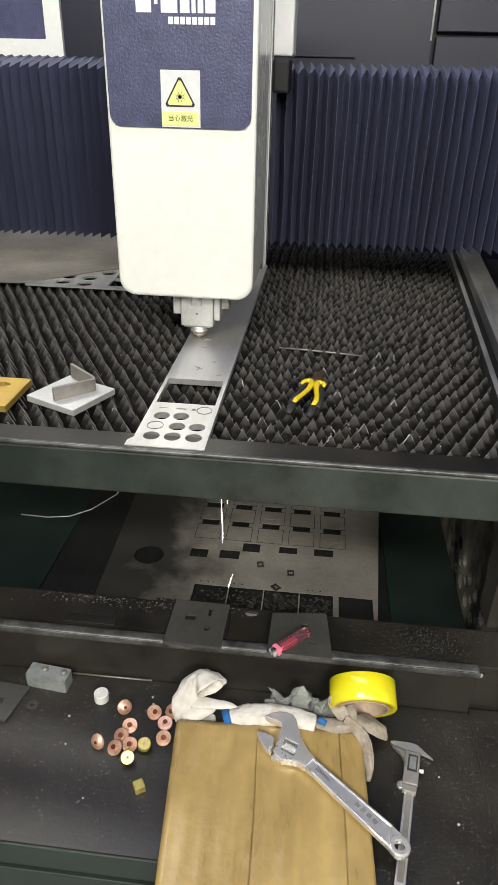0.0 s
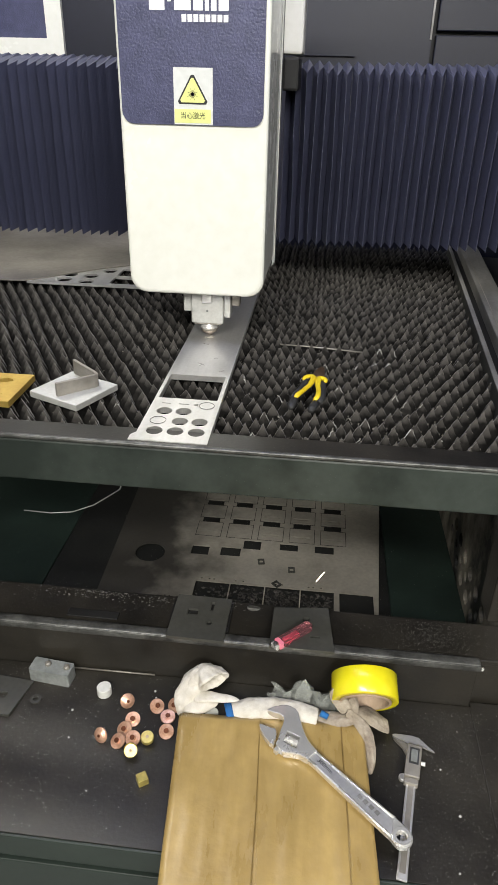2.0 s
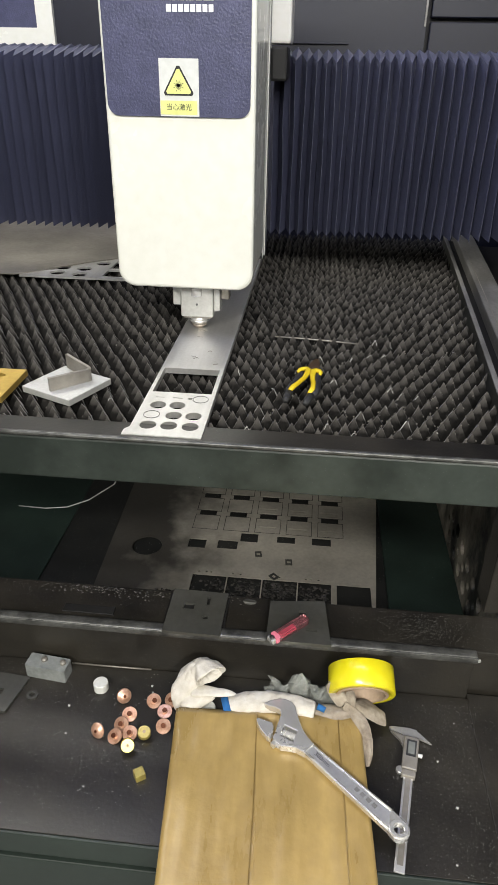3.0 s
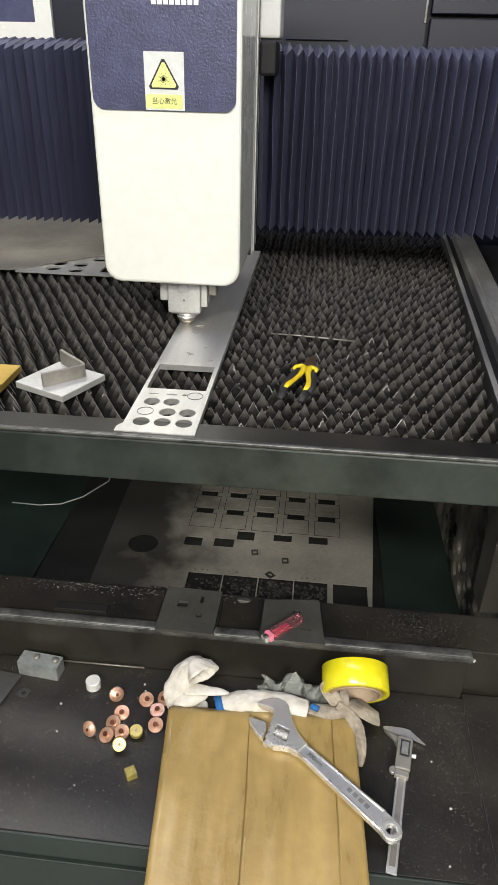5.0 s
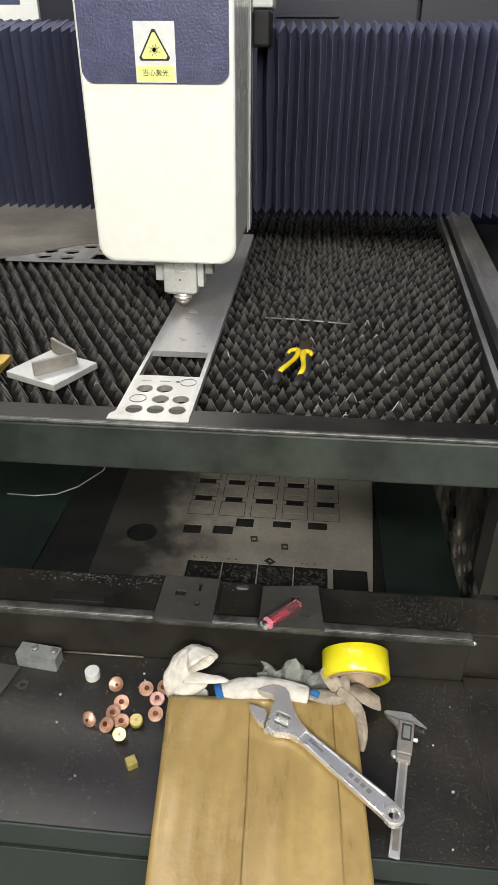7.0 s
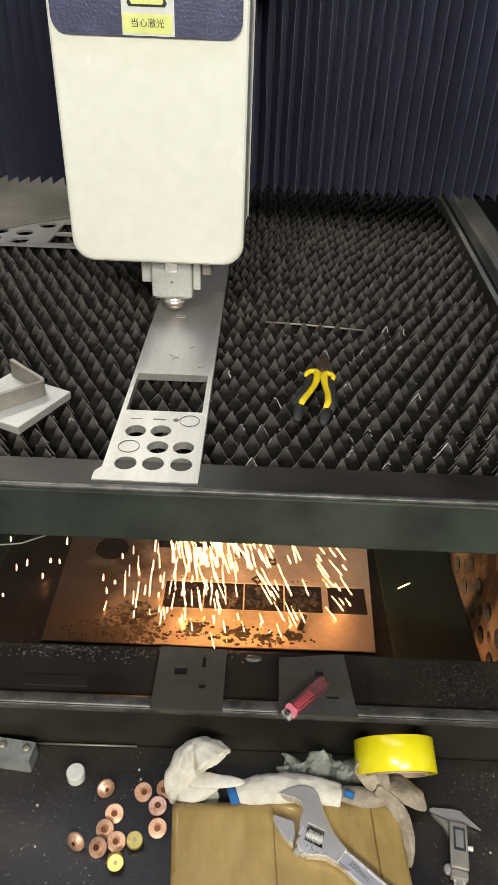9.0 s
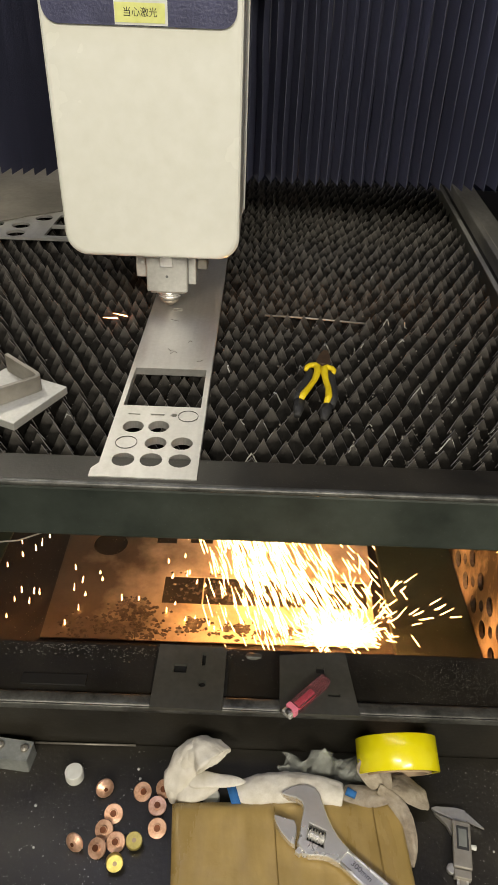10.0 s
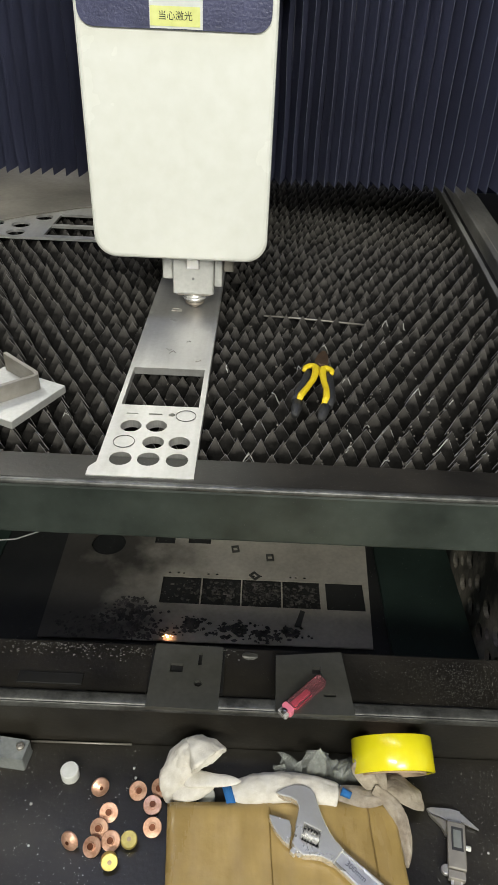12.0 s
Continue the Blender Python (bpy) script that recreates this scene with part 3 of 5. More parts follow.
def loose_bed_things():
    thing(part("passivated_plate", slab(rect(-0.70, -0.509, 1.11, 1.237), [[(-0.571, 1.196), (-0.553, 1.193), (-0.538, 1.203), (-0.543, 1.211), (-0.556, 1.216), (-0.568, 1.208)], rect(-0.63, -0.535, 1.142, 1.145)], 0.4725, 0.485), M["gold"]), "yellow passivated steel plate with a slot, on the slats", "steel plate")
    # aluminium plate with a bent bracket
    a = thing(empty("bracket_plate", pose(-0.411, 1.190, 0.4725, 0, 0, -25)), "pale aluminium plate carrying a bent grey bracket", "bracket")
    part("base", roughen(boxbm(-0.060, 0.060, -0.058, 0.058, 0, 0.0125, bevel=0.0012), 0.0006, 90), M["alu"], a)
    br = part("bent_bracket", bracket_body(), M["dullsteel"], a, "grey bent steel bracket")
    br.matrix_basis = pose(0, 0, 0.0126, 0, 0, 25)
    # far scrap skeleton and the big sheet lying over it
    holes = [circle(x, y, 0.022, 20) for x, y in ((-0.70, 1.945), (-0.63, 1.935), (-0.635, 1.995), (-0.595, 2.06), (-0.70, 2.0))]
    holes += [rect(-0.56, -0.42, 1.925, 1.995), rect(-0.56, -0.42, 2.01, 2.09), rect(-0.40, -0.28, 1.925, 2.0)]
    thing(part("scrap_skeleton", slab(rect(-0.80, -0.262, 1.905, 2.2), holes, 0.4735, 0.4795), M["steel"]), "thin steel skeleton with round and oblong cut-outs on the slats", "scrap sheet")
    out = [(-1.25, 1.88), (-0.81, 1.9), (-0.74, 1.96), (-0.64, 2.06), (-0.52, 2.15), (-0.30, 2.22), (-0.27, 2.63), (-1.25, 2.63)]
    thing(part("grey_sheet", slab(out, [], 0.4805, 0.4835), M["dullsteel"]), "large pale grey metal sheet at the back of the bed", "metal sheet")
    thing(part("thin_rod", tube([(-0.034, 1.563, 0.4585), (0.03, 1.557, 0.4595), (0.09, 1.551, 0.459), (0.163, 1.544, 0.4575)], 0.0019, 8), M["dullsteel"], smooth=True), "thin bright steel rod lying on the slats", "rod")


def pliers():
    p = thing(empty("pliers", pose(0.048, 1.222, 0.486, -2, 0, -8)), "pliers with yellow and black rubber grips lying on the slats", "pliers")
    part("jaws", slab([(-0.011, 0.083), (0.0095, 0.085), (0.0095, 0.102), (0.0075, 0.125), (0.002, 0.145), (-0.004, 0.145), (-0.010, 0.125), (-0.013, 0.102)], [], -0.004, 0.007), M["ironplier"], p, "oily brown steel jaws")
    part("rivet", moved(lathe([(0.006, -0.006), (0.006, 0.0075), (0.004, 0.0085)], 14), pose(-0.001, 0.094, 0)), M["ironplier"], p)
    for pts, outer, end in (
            ([(-0.027, 0.064), (-0.0255, 0.076), (-0.0205, 0.083), (-0.0135, 0.085), (-0.009, 0.079), (-0.008, 0.062), (-0.010, 0.036), (-0.0165, 0.008), (-0.0235, -0.018), (-0.025, -0.033)],
             [(-0.0205, 0.072), (-0.021, 0.05), (-0.0235, 0.022), (-0.0285, -0.006), (-0.0315, -0.03)], [(-0.027, -0.03), (-0.0265, -0.052), (-0.0265, -0.074)]),
            ([(0.0175, 0.062), (0.017, 0.073), (0.0135, 0.079), (0.0065, 0.0815), (0.002, 0.076), (0.003, 0.06), (0.0065, 0.036), (0.0125, 0.01), (0.0145, -0.016), (0.012, -0.036)],
             [(0.0125, 0.07), (0.0145, 0.048), (0.0185, 0.02), (0.0215, -0.008), (0.0195, -0.034)], [(0.0145, -0.036), (0.0125, -0.055), (0.011, -0.076)])):
        g = part("grip", tube([(x, y, 0.006) for x, y in pts], [0.003, 0.0045, 0.0052, 0.0058, 0.0062, 0.006, 0.005, 0.0048, 0.0055, 0.004], 12, 0.8), M["yellow"], p, "yellow rubber grip", True)
        part("grip_side", tube([(x, y, 0.001) for x, y in outer], [0.005, 0.0072, 0.0072, 0.0068, 0.006], 12), M["blackgrip"], g, "black grip side", True)
        part("grip_end", tube([(x, y, 0.001) for x, y in end], [0.0078, 0.008, 0.005], 12, 0.8), M["blackgrip"], g, "black grip end", True)


# ---- the cutting head ----
def laser_head():
    h = thing(empty("laser_head", pose(-0.22, 1.53, 0.49)), "white laser cutting head with a dark blue panel and warning sticker", "laser head")
    cx = -0.017
    # front cover: rounded box, open to nothing
    bm = bmesh.new()
    base = round_rect(cx - 0.146, cx + 0.146, 0.113, 0.95, 0.036, 8, (0, 0, 1, 1))
    def ring(inset, y):
        mx, mz = cx, 0.53
        return [bm.verts.new((mx + (x - mx) * (1 - inset / 0.146), y, mz + (z - mz) * (1 - inset / 0.42))) for x, z in base]
    rings = [ring(0.008, -0.07), ring(0.004, -0.069), ring(0.001, -0.066), ring(0, -0.060), ring(0, 0.18)]
    for a, b in zip(rings, rings[1:]):
        for k in range(len(base)):
            bm.faces.new((a[k], a[(k + 1) % len(base)], b[(k + 1) % len(base)], b[k]))
    bm.faces.new(rings[0])
    bm.faces.new(rings[-1])
    part("cover", bm, M["white"], h)
    part("cover_seam", boxbm(cx - 0.1445, cx + 0.1445, 0.1805, 0.188, 0.12, 0.94), M["darkplastic"], h)
    part("rear_cover", boxbm(cx - 0.146, cx + 0.146, 0.1885, 0.30, 0.118, 0.95, bevel=0.004), M["greyenamel"], h, "grey rear cover")
    part("carriage", boxbm(cx - 0.16, cx + 0.19, 0.3005, 0.42, 0.58, 0.98, bevel=0.006), M["greyenamel"], h, "grey carriage plate")
    part("cover_strip", boxbm(cx + 0.1464, cx + 0.1485, 0.215, 0.232, 0.12, 0.94), M["whiteplastic"], h, "pale sealing strip")
    part("cover_strip", boxbm(cx + 0.1464, cx + 0.148, 0.25, 0.262, 0.12, 0.94), M["darkplastic"], h, "dark sealing strip")
    part("bellows_clamp", boxbm(cx + 0.1465, cx + 0.185, 0.27, 0.40, 0.505, 0.575, bevel=0.006), M["bracket"], h, "black bellows clamp")
    # dark panel with the plain marks of a maker's name
    pn = part("panel", moved(slab(round_rect(cx - 0.139, cx + 0.136, 0.450, 0.94, 0.022, 6, (0, 0, 1, 1)), [], 0, 0.004), Matrix(((1, 0, 0, 0), (0, 0, 1, -0.0745), (0, 1, 0, 0), (0, 0, 0, 1)))), M["panel"], h, "dark blue textured panel")
    for x0, x1, z0, z1 in ((-0.077, -0.049, 0.638, 0.678), (-0.043, -0.037, 0.651, 0.659), (-0.031, -0.001, 0.638, 0.675), (0.004, 0.021, 0.638, 0.675), (0.025, 0.032, 0.638, 0.675), (0.036, 0.046, 0.638, 0.675), (0.05, 0.068, 0.638, 0.675)):
        part("maker_mark", boxbm(cx + x0, cx + x1, -0.0757, -0.0747, z0, z1), M["whiteprint"], pn, "white printed mark")
    for k in range(8):
        part("maker_line", boxbm(cx - 0.018 + 0.011 * k, cx - 0.0095 + 0.011 * k, -0.0757, -0.0747, 0.6205, 0.632), M["whiteprint"], pn, "small white printed mark")
    # warning sticker
    s = part("warning_sticker", boxbm(cx - 0.0365, cx + 0.0385, -0.0755, -0.0747, 0.451, 0.548), M["paper"], h, "white and yellow laser warning sticker")
    sx, f = cx, -0.0757
    part("yellow_field", boxbm(sx - 0.0355, sx + 0.035, f - 0.0004, f, 0.454, 0.478), M["signyellow"], s)
    def tri(r, z, y):
        b = slab(round_rect(-1, 1, -1, 1, 0.1, 2)[:0] + [(r * math.cos(radians(90 + 120 * k + d)), r * math.sin(radians(90 + 120 * k + d))) for k in range(3) for d in (-5, 0, 5)], [], 0, 0.0003)
        return moved(b, Matrix(((1, 0, 0, sx), (0, 0, -1, y), (0, 1, 0, z), (0, 0, 0, 1))))
    part("triangle_rim", tri(0.0315, 0.5045, f - 0.0001), M["ink"], s)
    part("triangle_field", tri(0.0262, 0.5045, f - 0.0006), M["signyellow"], s)
    bm = bmesh.new()
    for k in range(16):
        r = 0.0105 if k % 2 else 0.007
        box(bm, -0.00035, 0.00035, f - 0.0013, f - 0.001, 0.0, r, m=pose(sx, 0, 0.5035, 0, 22.5 * k, 0))
    cyl(bm, 0.0032, 0.0032, 0, 0.0003, 12, Matrix(((1, 0, 0, sx), (0, 0, -1, f - 0.001), (0, 1, 0, 0.5035), (0, 0, 0, 1))))
    part("burst_sign", bm, M["ink"], s)
    cu = bpy.data.curves.new("caption", "FONT")
    cu.body, cu.size, cu.align_x, cu.align_y, cu.extrude = "当心激光", 0.0122, "CENTER", "CENTER", 0.0002
    cu.materials.append(M["ink"])
    tx = new("caption", cu)
    tx.parent = s
    tx.matrix_basis = pose(sx, f - 0.0007, 0.4662, 90, 0, 0)
    # cutting nozzle assembly
    b = bmesh.new()
    box(b, -0.037, 0.037, -0.03, 0.04, 0.036, 0.16, bevel=0.003)
    nb = part("sensor_block", b, M["alu"], h, "machined aluminium sensor block")
    part("latch", boxbm(-0.012, 0.012, -0.036, -0.0302, 0.085, 0.13, bevel=0.002), M["chrome"], nb)
    part("screw", moved(lathe([(0.0025, 0), (0.0025, 0.001), (0.0012, 0.001)], 10), pose(0, -0.0302, 0.066, 90)), M["chromed"], nb)
    part("side_block", boxbm(-0.056, -0.0375, -0.02, 0.03, 0.06, 0.16, bevel=0.002), M["alu"], h)
    part("side_block", boxbm(0.0375, 0.052, -0.024, 0.02, 0.05, 0.16, bevel=0.002), M["alu"], h)
    part("cable_plug", boxbm(0.0525, 0.072, -0.015, 0.012, 0.075, 0.16, bevel=0.003), M["dullsteel"], h)
    part("flange", boxbm(-0.031, 0.031, -0.026, 0.032, 0.0325, 0.0358, bevel=0.001), M["dullsteel"], h, "thin flange under the block")
    part("nut", lathe([(0.021, 0.0195), (0.023, 0.0205), (0.023, 0.0235), (0.0215, 0.0242), (0.023, 0.025), (0.023, 0.0315), (0.02, 0.0323)], 30), M["chrome"], h, "knurled steel nut", True)
    part("ring", lathe([(0.016, 0.0145), (0.0195, 0.0155), (0.0195, 0.019), (0.016, 0.0193)], 30), M["dullsteel"], h, "", True)
    part("nozzle", lathe([(0.0022, 0.0), (0.006, 0.0008), (0.0145, 0.0085), (0.0175, 0.0100), (0.0175, 0.0143)], 24), M["hotcopper"], h, "worn copper cutting nozzle")
    return h


HEAD = [(0, -0.2335, 0.939), (0.5, -0.2295, 0.941), (1, -0.2230, 0.941), (1.5, -0.2160, 0.940), (2, -0.2135, 0.939), (2.5, -0.2160, 0.937), (3, -0.2230, 0.936),
        (5, -0.2430, 0.936), (5.5, -0.2405, 0.937), (6, -0.2340, 0.942), (6.5, -0.2345, 0.945), (7, -0.2335, 0.949), (7.5, -0.2290, 0.946), (9.5, -0.2225, 0.943),
        (10, -0.2275, 0.941), (10.5, -0.2345, 0.941), (11, -0.2335, 0.940), (11.5, -0.2250, 0.939), (12, -0.1790, 0.939)]


def head_x(t):
    return float(np.interp(t, [r[0] for r in HEAD], [r[1] for r in HEAD])) + 0.014


# ---- bellows ----
def bellows(name, x_head, x_far, n):
    """A row of folded cloth pleats: each one a sheet of its own, hinged to the next, with a roof-shaped top."""
    e = thing(empty(name), "navy cloth bellows in upright folds covering the gantry", "bellows", "gantry bellows")
    step = (x_far - x_head) / n
    yf, yb, zb, zt = 1.92, 1.968, 0.618, 1.045
    rows = []
    for k in range(n):
        bm = bmesh.new()
        w = step * 1.02
        # outer ridge to inner valley and back; top folds over as a shallow roof
        sec = [(0.0, yb), (w * 0.5, yf), (w, yb)]
        lows = [bm.verts.new((x, y, zb + (0.006 if y == yb else 0.0))) for x, y in sec]
        mids = [bm.verts.new((x, y, zt - 0.06 + (0.02 if y == yb else 0.0))) for x, y in sec]
        tops = [bm.verts.new((x, y, zt + (0.0 if y == yb else -0.018))) for x, y in sec]
        back = [bm.verts.new((x, y + 0.14, zt + (0.014 if y == yf else -0.006))) for x, y in sec]
        for a, b in ((lows, mids), (mids, tops), (tops, back)):
            for j in range(2):
                bm.faces.new((a[j], a[j + 1], b[j + 1], b[j]))
        bmesh.ops.subdivide_edges(bm, edges=[ed for ed in bm.edges if abs(ed.verts[0].co.z - ed.verts[1].co.z) > 0.3], cuts=5)
        for v in bm.verts:
            v.co += Vector((noise.noise(Vector((k * 3.1, v.co.z * 6, 1))) * 0.004, noise.noise(Vector((k * 2.3, v.co.z * 5, 7))) * 0.004, noise.noise(Vector((k * 1.7, 3, 2))) * 0.004))
        r = bmesh.ops.solidify(bm, geom=list(bm.faces), thickness=0.0012)
        ob = part("pleat", bm, M["bellows"], e)
        # ridge highlight painted as a slightly paler line along each fold
        part("fold_ridge", tube([(w * 0.5 + noise.noise(Vector((k * 3.1, z * 6, 1))) * 0.004, yf - 0.0006 + noise.noise(Vector((k * 2.3, z * 5, 7))) * 0.004, z) for z in (zb, zb + 0.09, zb + 0.18, zb + 0.27, zt - 0.06, zt - 0.018)], 0.0008, 5), M["bellowsridge"], ob)
        ob.matrix_basis = pose(x_head + k * step, 0, 0)
        rows.append((ob, x_head + k * step, 1 - k / n))
    return rows


# ---- pan contents ----
def pan_things():
    holes = []
    for a, b in ((-0.277, -0.168), (-0.164, -0.056), (-0.052, 0.057), (0.061, 0.165), (0.182, 0.288)):
        holes.append(rect(a, b, 1.597, 1.697))
    for x0, x1, y0, y1 in ((-0.32, -0.26, 1.83, 1.878), (-0.22, -0.152, 1.835, 1.882), (-0.146, -0.086, 1.88, 1.93), (-0.02, 0.042, 1.888, 1.926), (0.1, 0.165, 1.888, 1.93)):
        holes.append(rect(x0, x1, y0, y1))
    for k in range(5):
        x = -0.31 + 0.11 * k
        for y in (2.02, 2.13):
            holes.append(rect(x, x + 0.062, y, y + 0.034))
            if k > 1:
                holes.append([(x - 0.003, y - 0.052), (x + 0.06, y - 0.052), (x + 0.06, y - 0.047), (x - 0.003, y - 0.047)])
    for x in (-0.26, -0.235, -0.22, -0.15, -0.125, -0.02, 0.0, 0.085, 0.1, 0.125):
        holes.append(circle(x, 1.712, 0.0045, 8))
        holes.append(circle(x + 0.01, 1.50, 0.0045, 8))
    holes.append(circle(-0.456, 1.82, 0.05, 28))
    sh = thing(part("scrap_sheet", slab([(-0.572, 1.468), (0.292, 1.474), (0.345, 2.35), (-0.6, 2.35)], holes, -0.412, -0.408), M["sheet"]), "dull steel scrap sheet with rows of cut-outs in the pan", "scrap sheet")
    for k in range(5):
        x = -0.31 + 0.11 * k
        for y in (1.965, 2.075, 2.185):
            bm = slab(rect(x - 0.012, x + 0.078, y - 0.03, y + 0.055), [rect(x - 0.010, x + 0.076, y - 0.028, y + 0.053)], -0.4079, -0.4074)
            part("cut_line", bm, M["soot"], sh, "dark laser-cut outline")
    # soot and spatter on the sheet
    bm = bmesh.new()
    for cx, cy, n, s in ((-0.345, 1.555, 330, 0.026), (-0.375, 1.515, 280, 0.03), (-0.352, 1.59, 150, 0.016), (-0.30, 1.49, 180, 0.03), (-0.172, 1.535, 150, 0.014), (-0.19, 1.515, 70, 0.012), (-0.055, 1.515, 260, 0.02), (-0.09, 1.505, 120, 0.018), (0.015, 1.5, 190, 0.018), (0.085, 1.515, 150, 0.014), (-0.45, 1.5, 220, 0.04)):
        for _ in range(n):
            x, y = random.gauss(cx, s * 1.2), random.gauss(cy, s * 0.55)
            if not (1.47 < y < 1.593 or (x < -0.285 and 1.47 < y < 1.64)) or not -0.56 < x < 0.28:
                continue
            if noise.noise(Vector((x * 55, y * 55, 3))) < -0.12:
                continue
            r = random.choice((0.0015, 0.0025, 0.0035, 0.005)) * random.uniform(0.8, 1.3)
            v = bmesh.ops.create_icosphere(bm, subdivisions=1, radius=r)["verts"]
            for q in v:
                q.co = Vector((x + q.co.x * random.uniform(0.4, 1.7), y + q.co.y * random.uniform(0.4, 1.5), -0.4078 + max(0, q.co.z) * random.uniform(0.1, 0.6)))
    tagged(part("soot_flakes", bm, M["soot"]), "dark soot flakes on the scrap sheet", "soot", kind="stuff")
    bm = bmesh.new()
    for _ in range(700):
        x, y = random.gauss(0.02, 0.13), random.gauss(1.65, 0.03)
        if not (-0.28 < x < 0.17 and 1.6 < y < 1.695):
            continue
        v = bmesh.ops.create_icosphere(bm, subdivisions=1, radius=random.choice((0.0015, 0.0025, 0.005)))["verts"]
        for q in v:
            q.co = Vector((x + q.co.x * random.uniform(0.4, 1.8), y + q.co.y * random.uniform(0.4, 1.5), -0.418 + q.co.z * random.uniform(0.3, 1.0)))
    tagged(part("scrap_crumbs", bm, M["soot"]), "burnt metal crumbs under the sheet", "scrap", kind="stuff")
    for x, y, a in ((-0.077, 1.815, 10), (0.026, 1.785, 5), (-0.018, 1.709, 45)):
        thing(part("cut_square", moved(slab(rect(-0.011, 0.011, -0.013, 0.013), [rect(-0.006, 0.006, -0.007, 0.007)], 0, 0.004), pose(x, y, -0.4078, 0, 0, a)), M["pad"]), "small square steel offcut on the sheet", "offcut", "square offcuts")
    thing(part("bent_strip", moved(slab([(0, 0), (0.016, -0.002), (0.03, 0.05), (0.018, 0.055)], [], 0, 0.003), pose(0.09, 1.53, -0.4035)), M["pad"]), "dark steel strip offcut on the sheet", "offcut")
    # hanging wire under the beam
    pts = [(-0.56, 1.2, 0.176), (-0.50, 1.2, 0.1745), (-0.45, 1.2, 0.182), (-0.40, 1.2, 0.205), (-0.36, 1.2, 0.235), (-0.34, 1.2, 0.25), (-0.30, 1.19, 0.36), (-0.28, 1.1, 0.3995)]
    thing(part("loose_wire", tube(pts, 0.0014, 6), M["steel"], smooth=True), "thin bare wire hanging from the beam", "wire")


def platform_things():
    a = thing(part("steel_pad", moved(slab(rect(-0.0535, 0.0535, -0.0565, 0.0565), [circle(0.02, -0.013, 0.0058, 16), rect(0.016, 0.022, 0.02, 0.043), rect(-0.026, -0.006, 0.005, 0.021)], 0, 0.006), pose(-0.1325, 0.984, 0.1135, 0, 0, -1)), M["pad"]), "dark steel pad with slots beside the pan", "steel pad", "steel pads")
    b = thing(part("steel_pad", moved(slab([(-0.058, -0.056), (0.06, -0.056), (0.048, 0.057), (-0.056, 0.045)], [rect(0.015, 0.034, -0.026, -0.021), rect(0.0, 0.013, 0.014, 0.026)], 0, 0.006), pose(0.062, 0.983, 0.1135)), M["pad"]), "dark steel pad under the pink lighter", "steel pad", "steel pads")
    part("pad_spacer", boxbm(-0.19, -0.075, 0.958, 1.034, 0.1052, 0.1133), M["bracket"], a)
    part("pad_spacer", boxbm(0.008, 0.115, 0.958, 1.024, 0.1052, 0.1133), M["bracket"], b)
    # lighter
    L = thing(empty("cigarette_lighter", pose(0.0455, 0.952, 0.12, 0, 0, -45.5)), "translucent pink plastic lighter on a steel pad", "lighter")
    part("tank", moved(slab(round_rect(-0.009, 0.009, -0.028, 0.043, 0.005), [], 0, 0.0115), Matrix()), M["pink"], L, "", False)
    part("insert", boxbm(-0.005, 0.005, -0.024, 0.012, 0.002, 0.007, bevel=0.0018), mat("pink_fluid", (0.66, 0.1, 0.17), (0.5, 0.06, 0.12), 0.3), L)
    part("collar", moved(slab(round_rect(-0.0093, 0.0093, -0.038, -0.0282, 0.003), [], 0, 0.0118), Matrix()), mat("pink_plastic", (0.75, 0.22, 0.3), (0.65, 0.16, 0.24), 0.3), L, "opaque pink collar")
    part("hood", boxbm(-0.0085, 0.0085, -0.0465, -0.0382, 0.0005, 0.0105, bevel=0.002), M["chrome"], L, "bright metal hood")
    part("wheel", moved(lathe([(0.0042, -0.003), (0.0045, 0), (0.0042, 0.003)], 16), pose(0.001, -0.042, 0.0112, 0, 90)), M["chromed"], L)
    thing(part("grey_flake", roughen(moved(slab(circle(0, 0, 0.013, 14), [], 0, 0.002), pose(-0.035, 1.034, 0.1052) @ Matrix.Diagonal((1, 0.6, 1, 1))), 0.006, 60), M["pad"]), "thin grey metal flake on the platform", "offcut")
    bm = bmesh.new()
    for _ in range(900):
        x = random.uniform(-0.75, 0.44) if random.random() < 0.3 else random.gauss(0.31, 0.06)
        v = bmesh.ops.create_icosphere(bm, subdivisions=1, radius=random.uniform(0.0002, 0.0005))["verts"]
        bmesh.ops.translate(bm, verts=v, vec=(x, random.uniform(0.962, 1.045), 0.1055))
    for _ in range(420):
        x, y, r = random.gauss(-0.28, 0.16), 1.046 - abs(random.gauss(0, 0.014)), random.choice((0.0006, 0.001, 0.0016))
        if -0.75 < x < -0.05:
            for q in bmesh.ops.create_icosphere(bm, subdivisions=1, radius=r)["verts"]:
                q.co = Vector((x + q.co.x * random.uniform(0.4, 1.9), y + q.co.y * random.uniform(0.4, 1.5), 0.1051 + max(0.0, q.co.z) * 0.6))
    for _ in range(700):
        v = bmesh.ops.create_icosphere(bm, subdivisions=1, radius=random.uniform(0.0003, 0.0009))["verts"]
        bmesh.ops.translate(bm, verts=v, vec=(min(0.44, max(0.14, random.gauss(0.30, 0.055))), min(1.04, max(0.962, random.gauss(1.0, 0.022))), 0.1053))
    tagged(part("metal_grit", bm, M["duskgrit"]), "grey metal grit on the platform", "grit", kind="stuff")
    thing(part("small_screw", moved(lathe([(0.0025, 0), (0.004, 0.001), (0.004, 0.004), (0.003, 0.005)], 12), pose(0.393, 0.9585, 0.083, 90)), M["chrome"]), "small bright screw head beside the shelf lip", "screw")
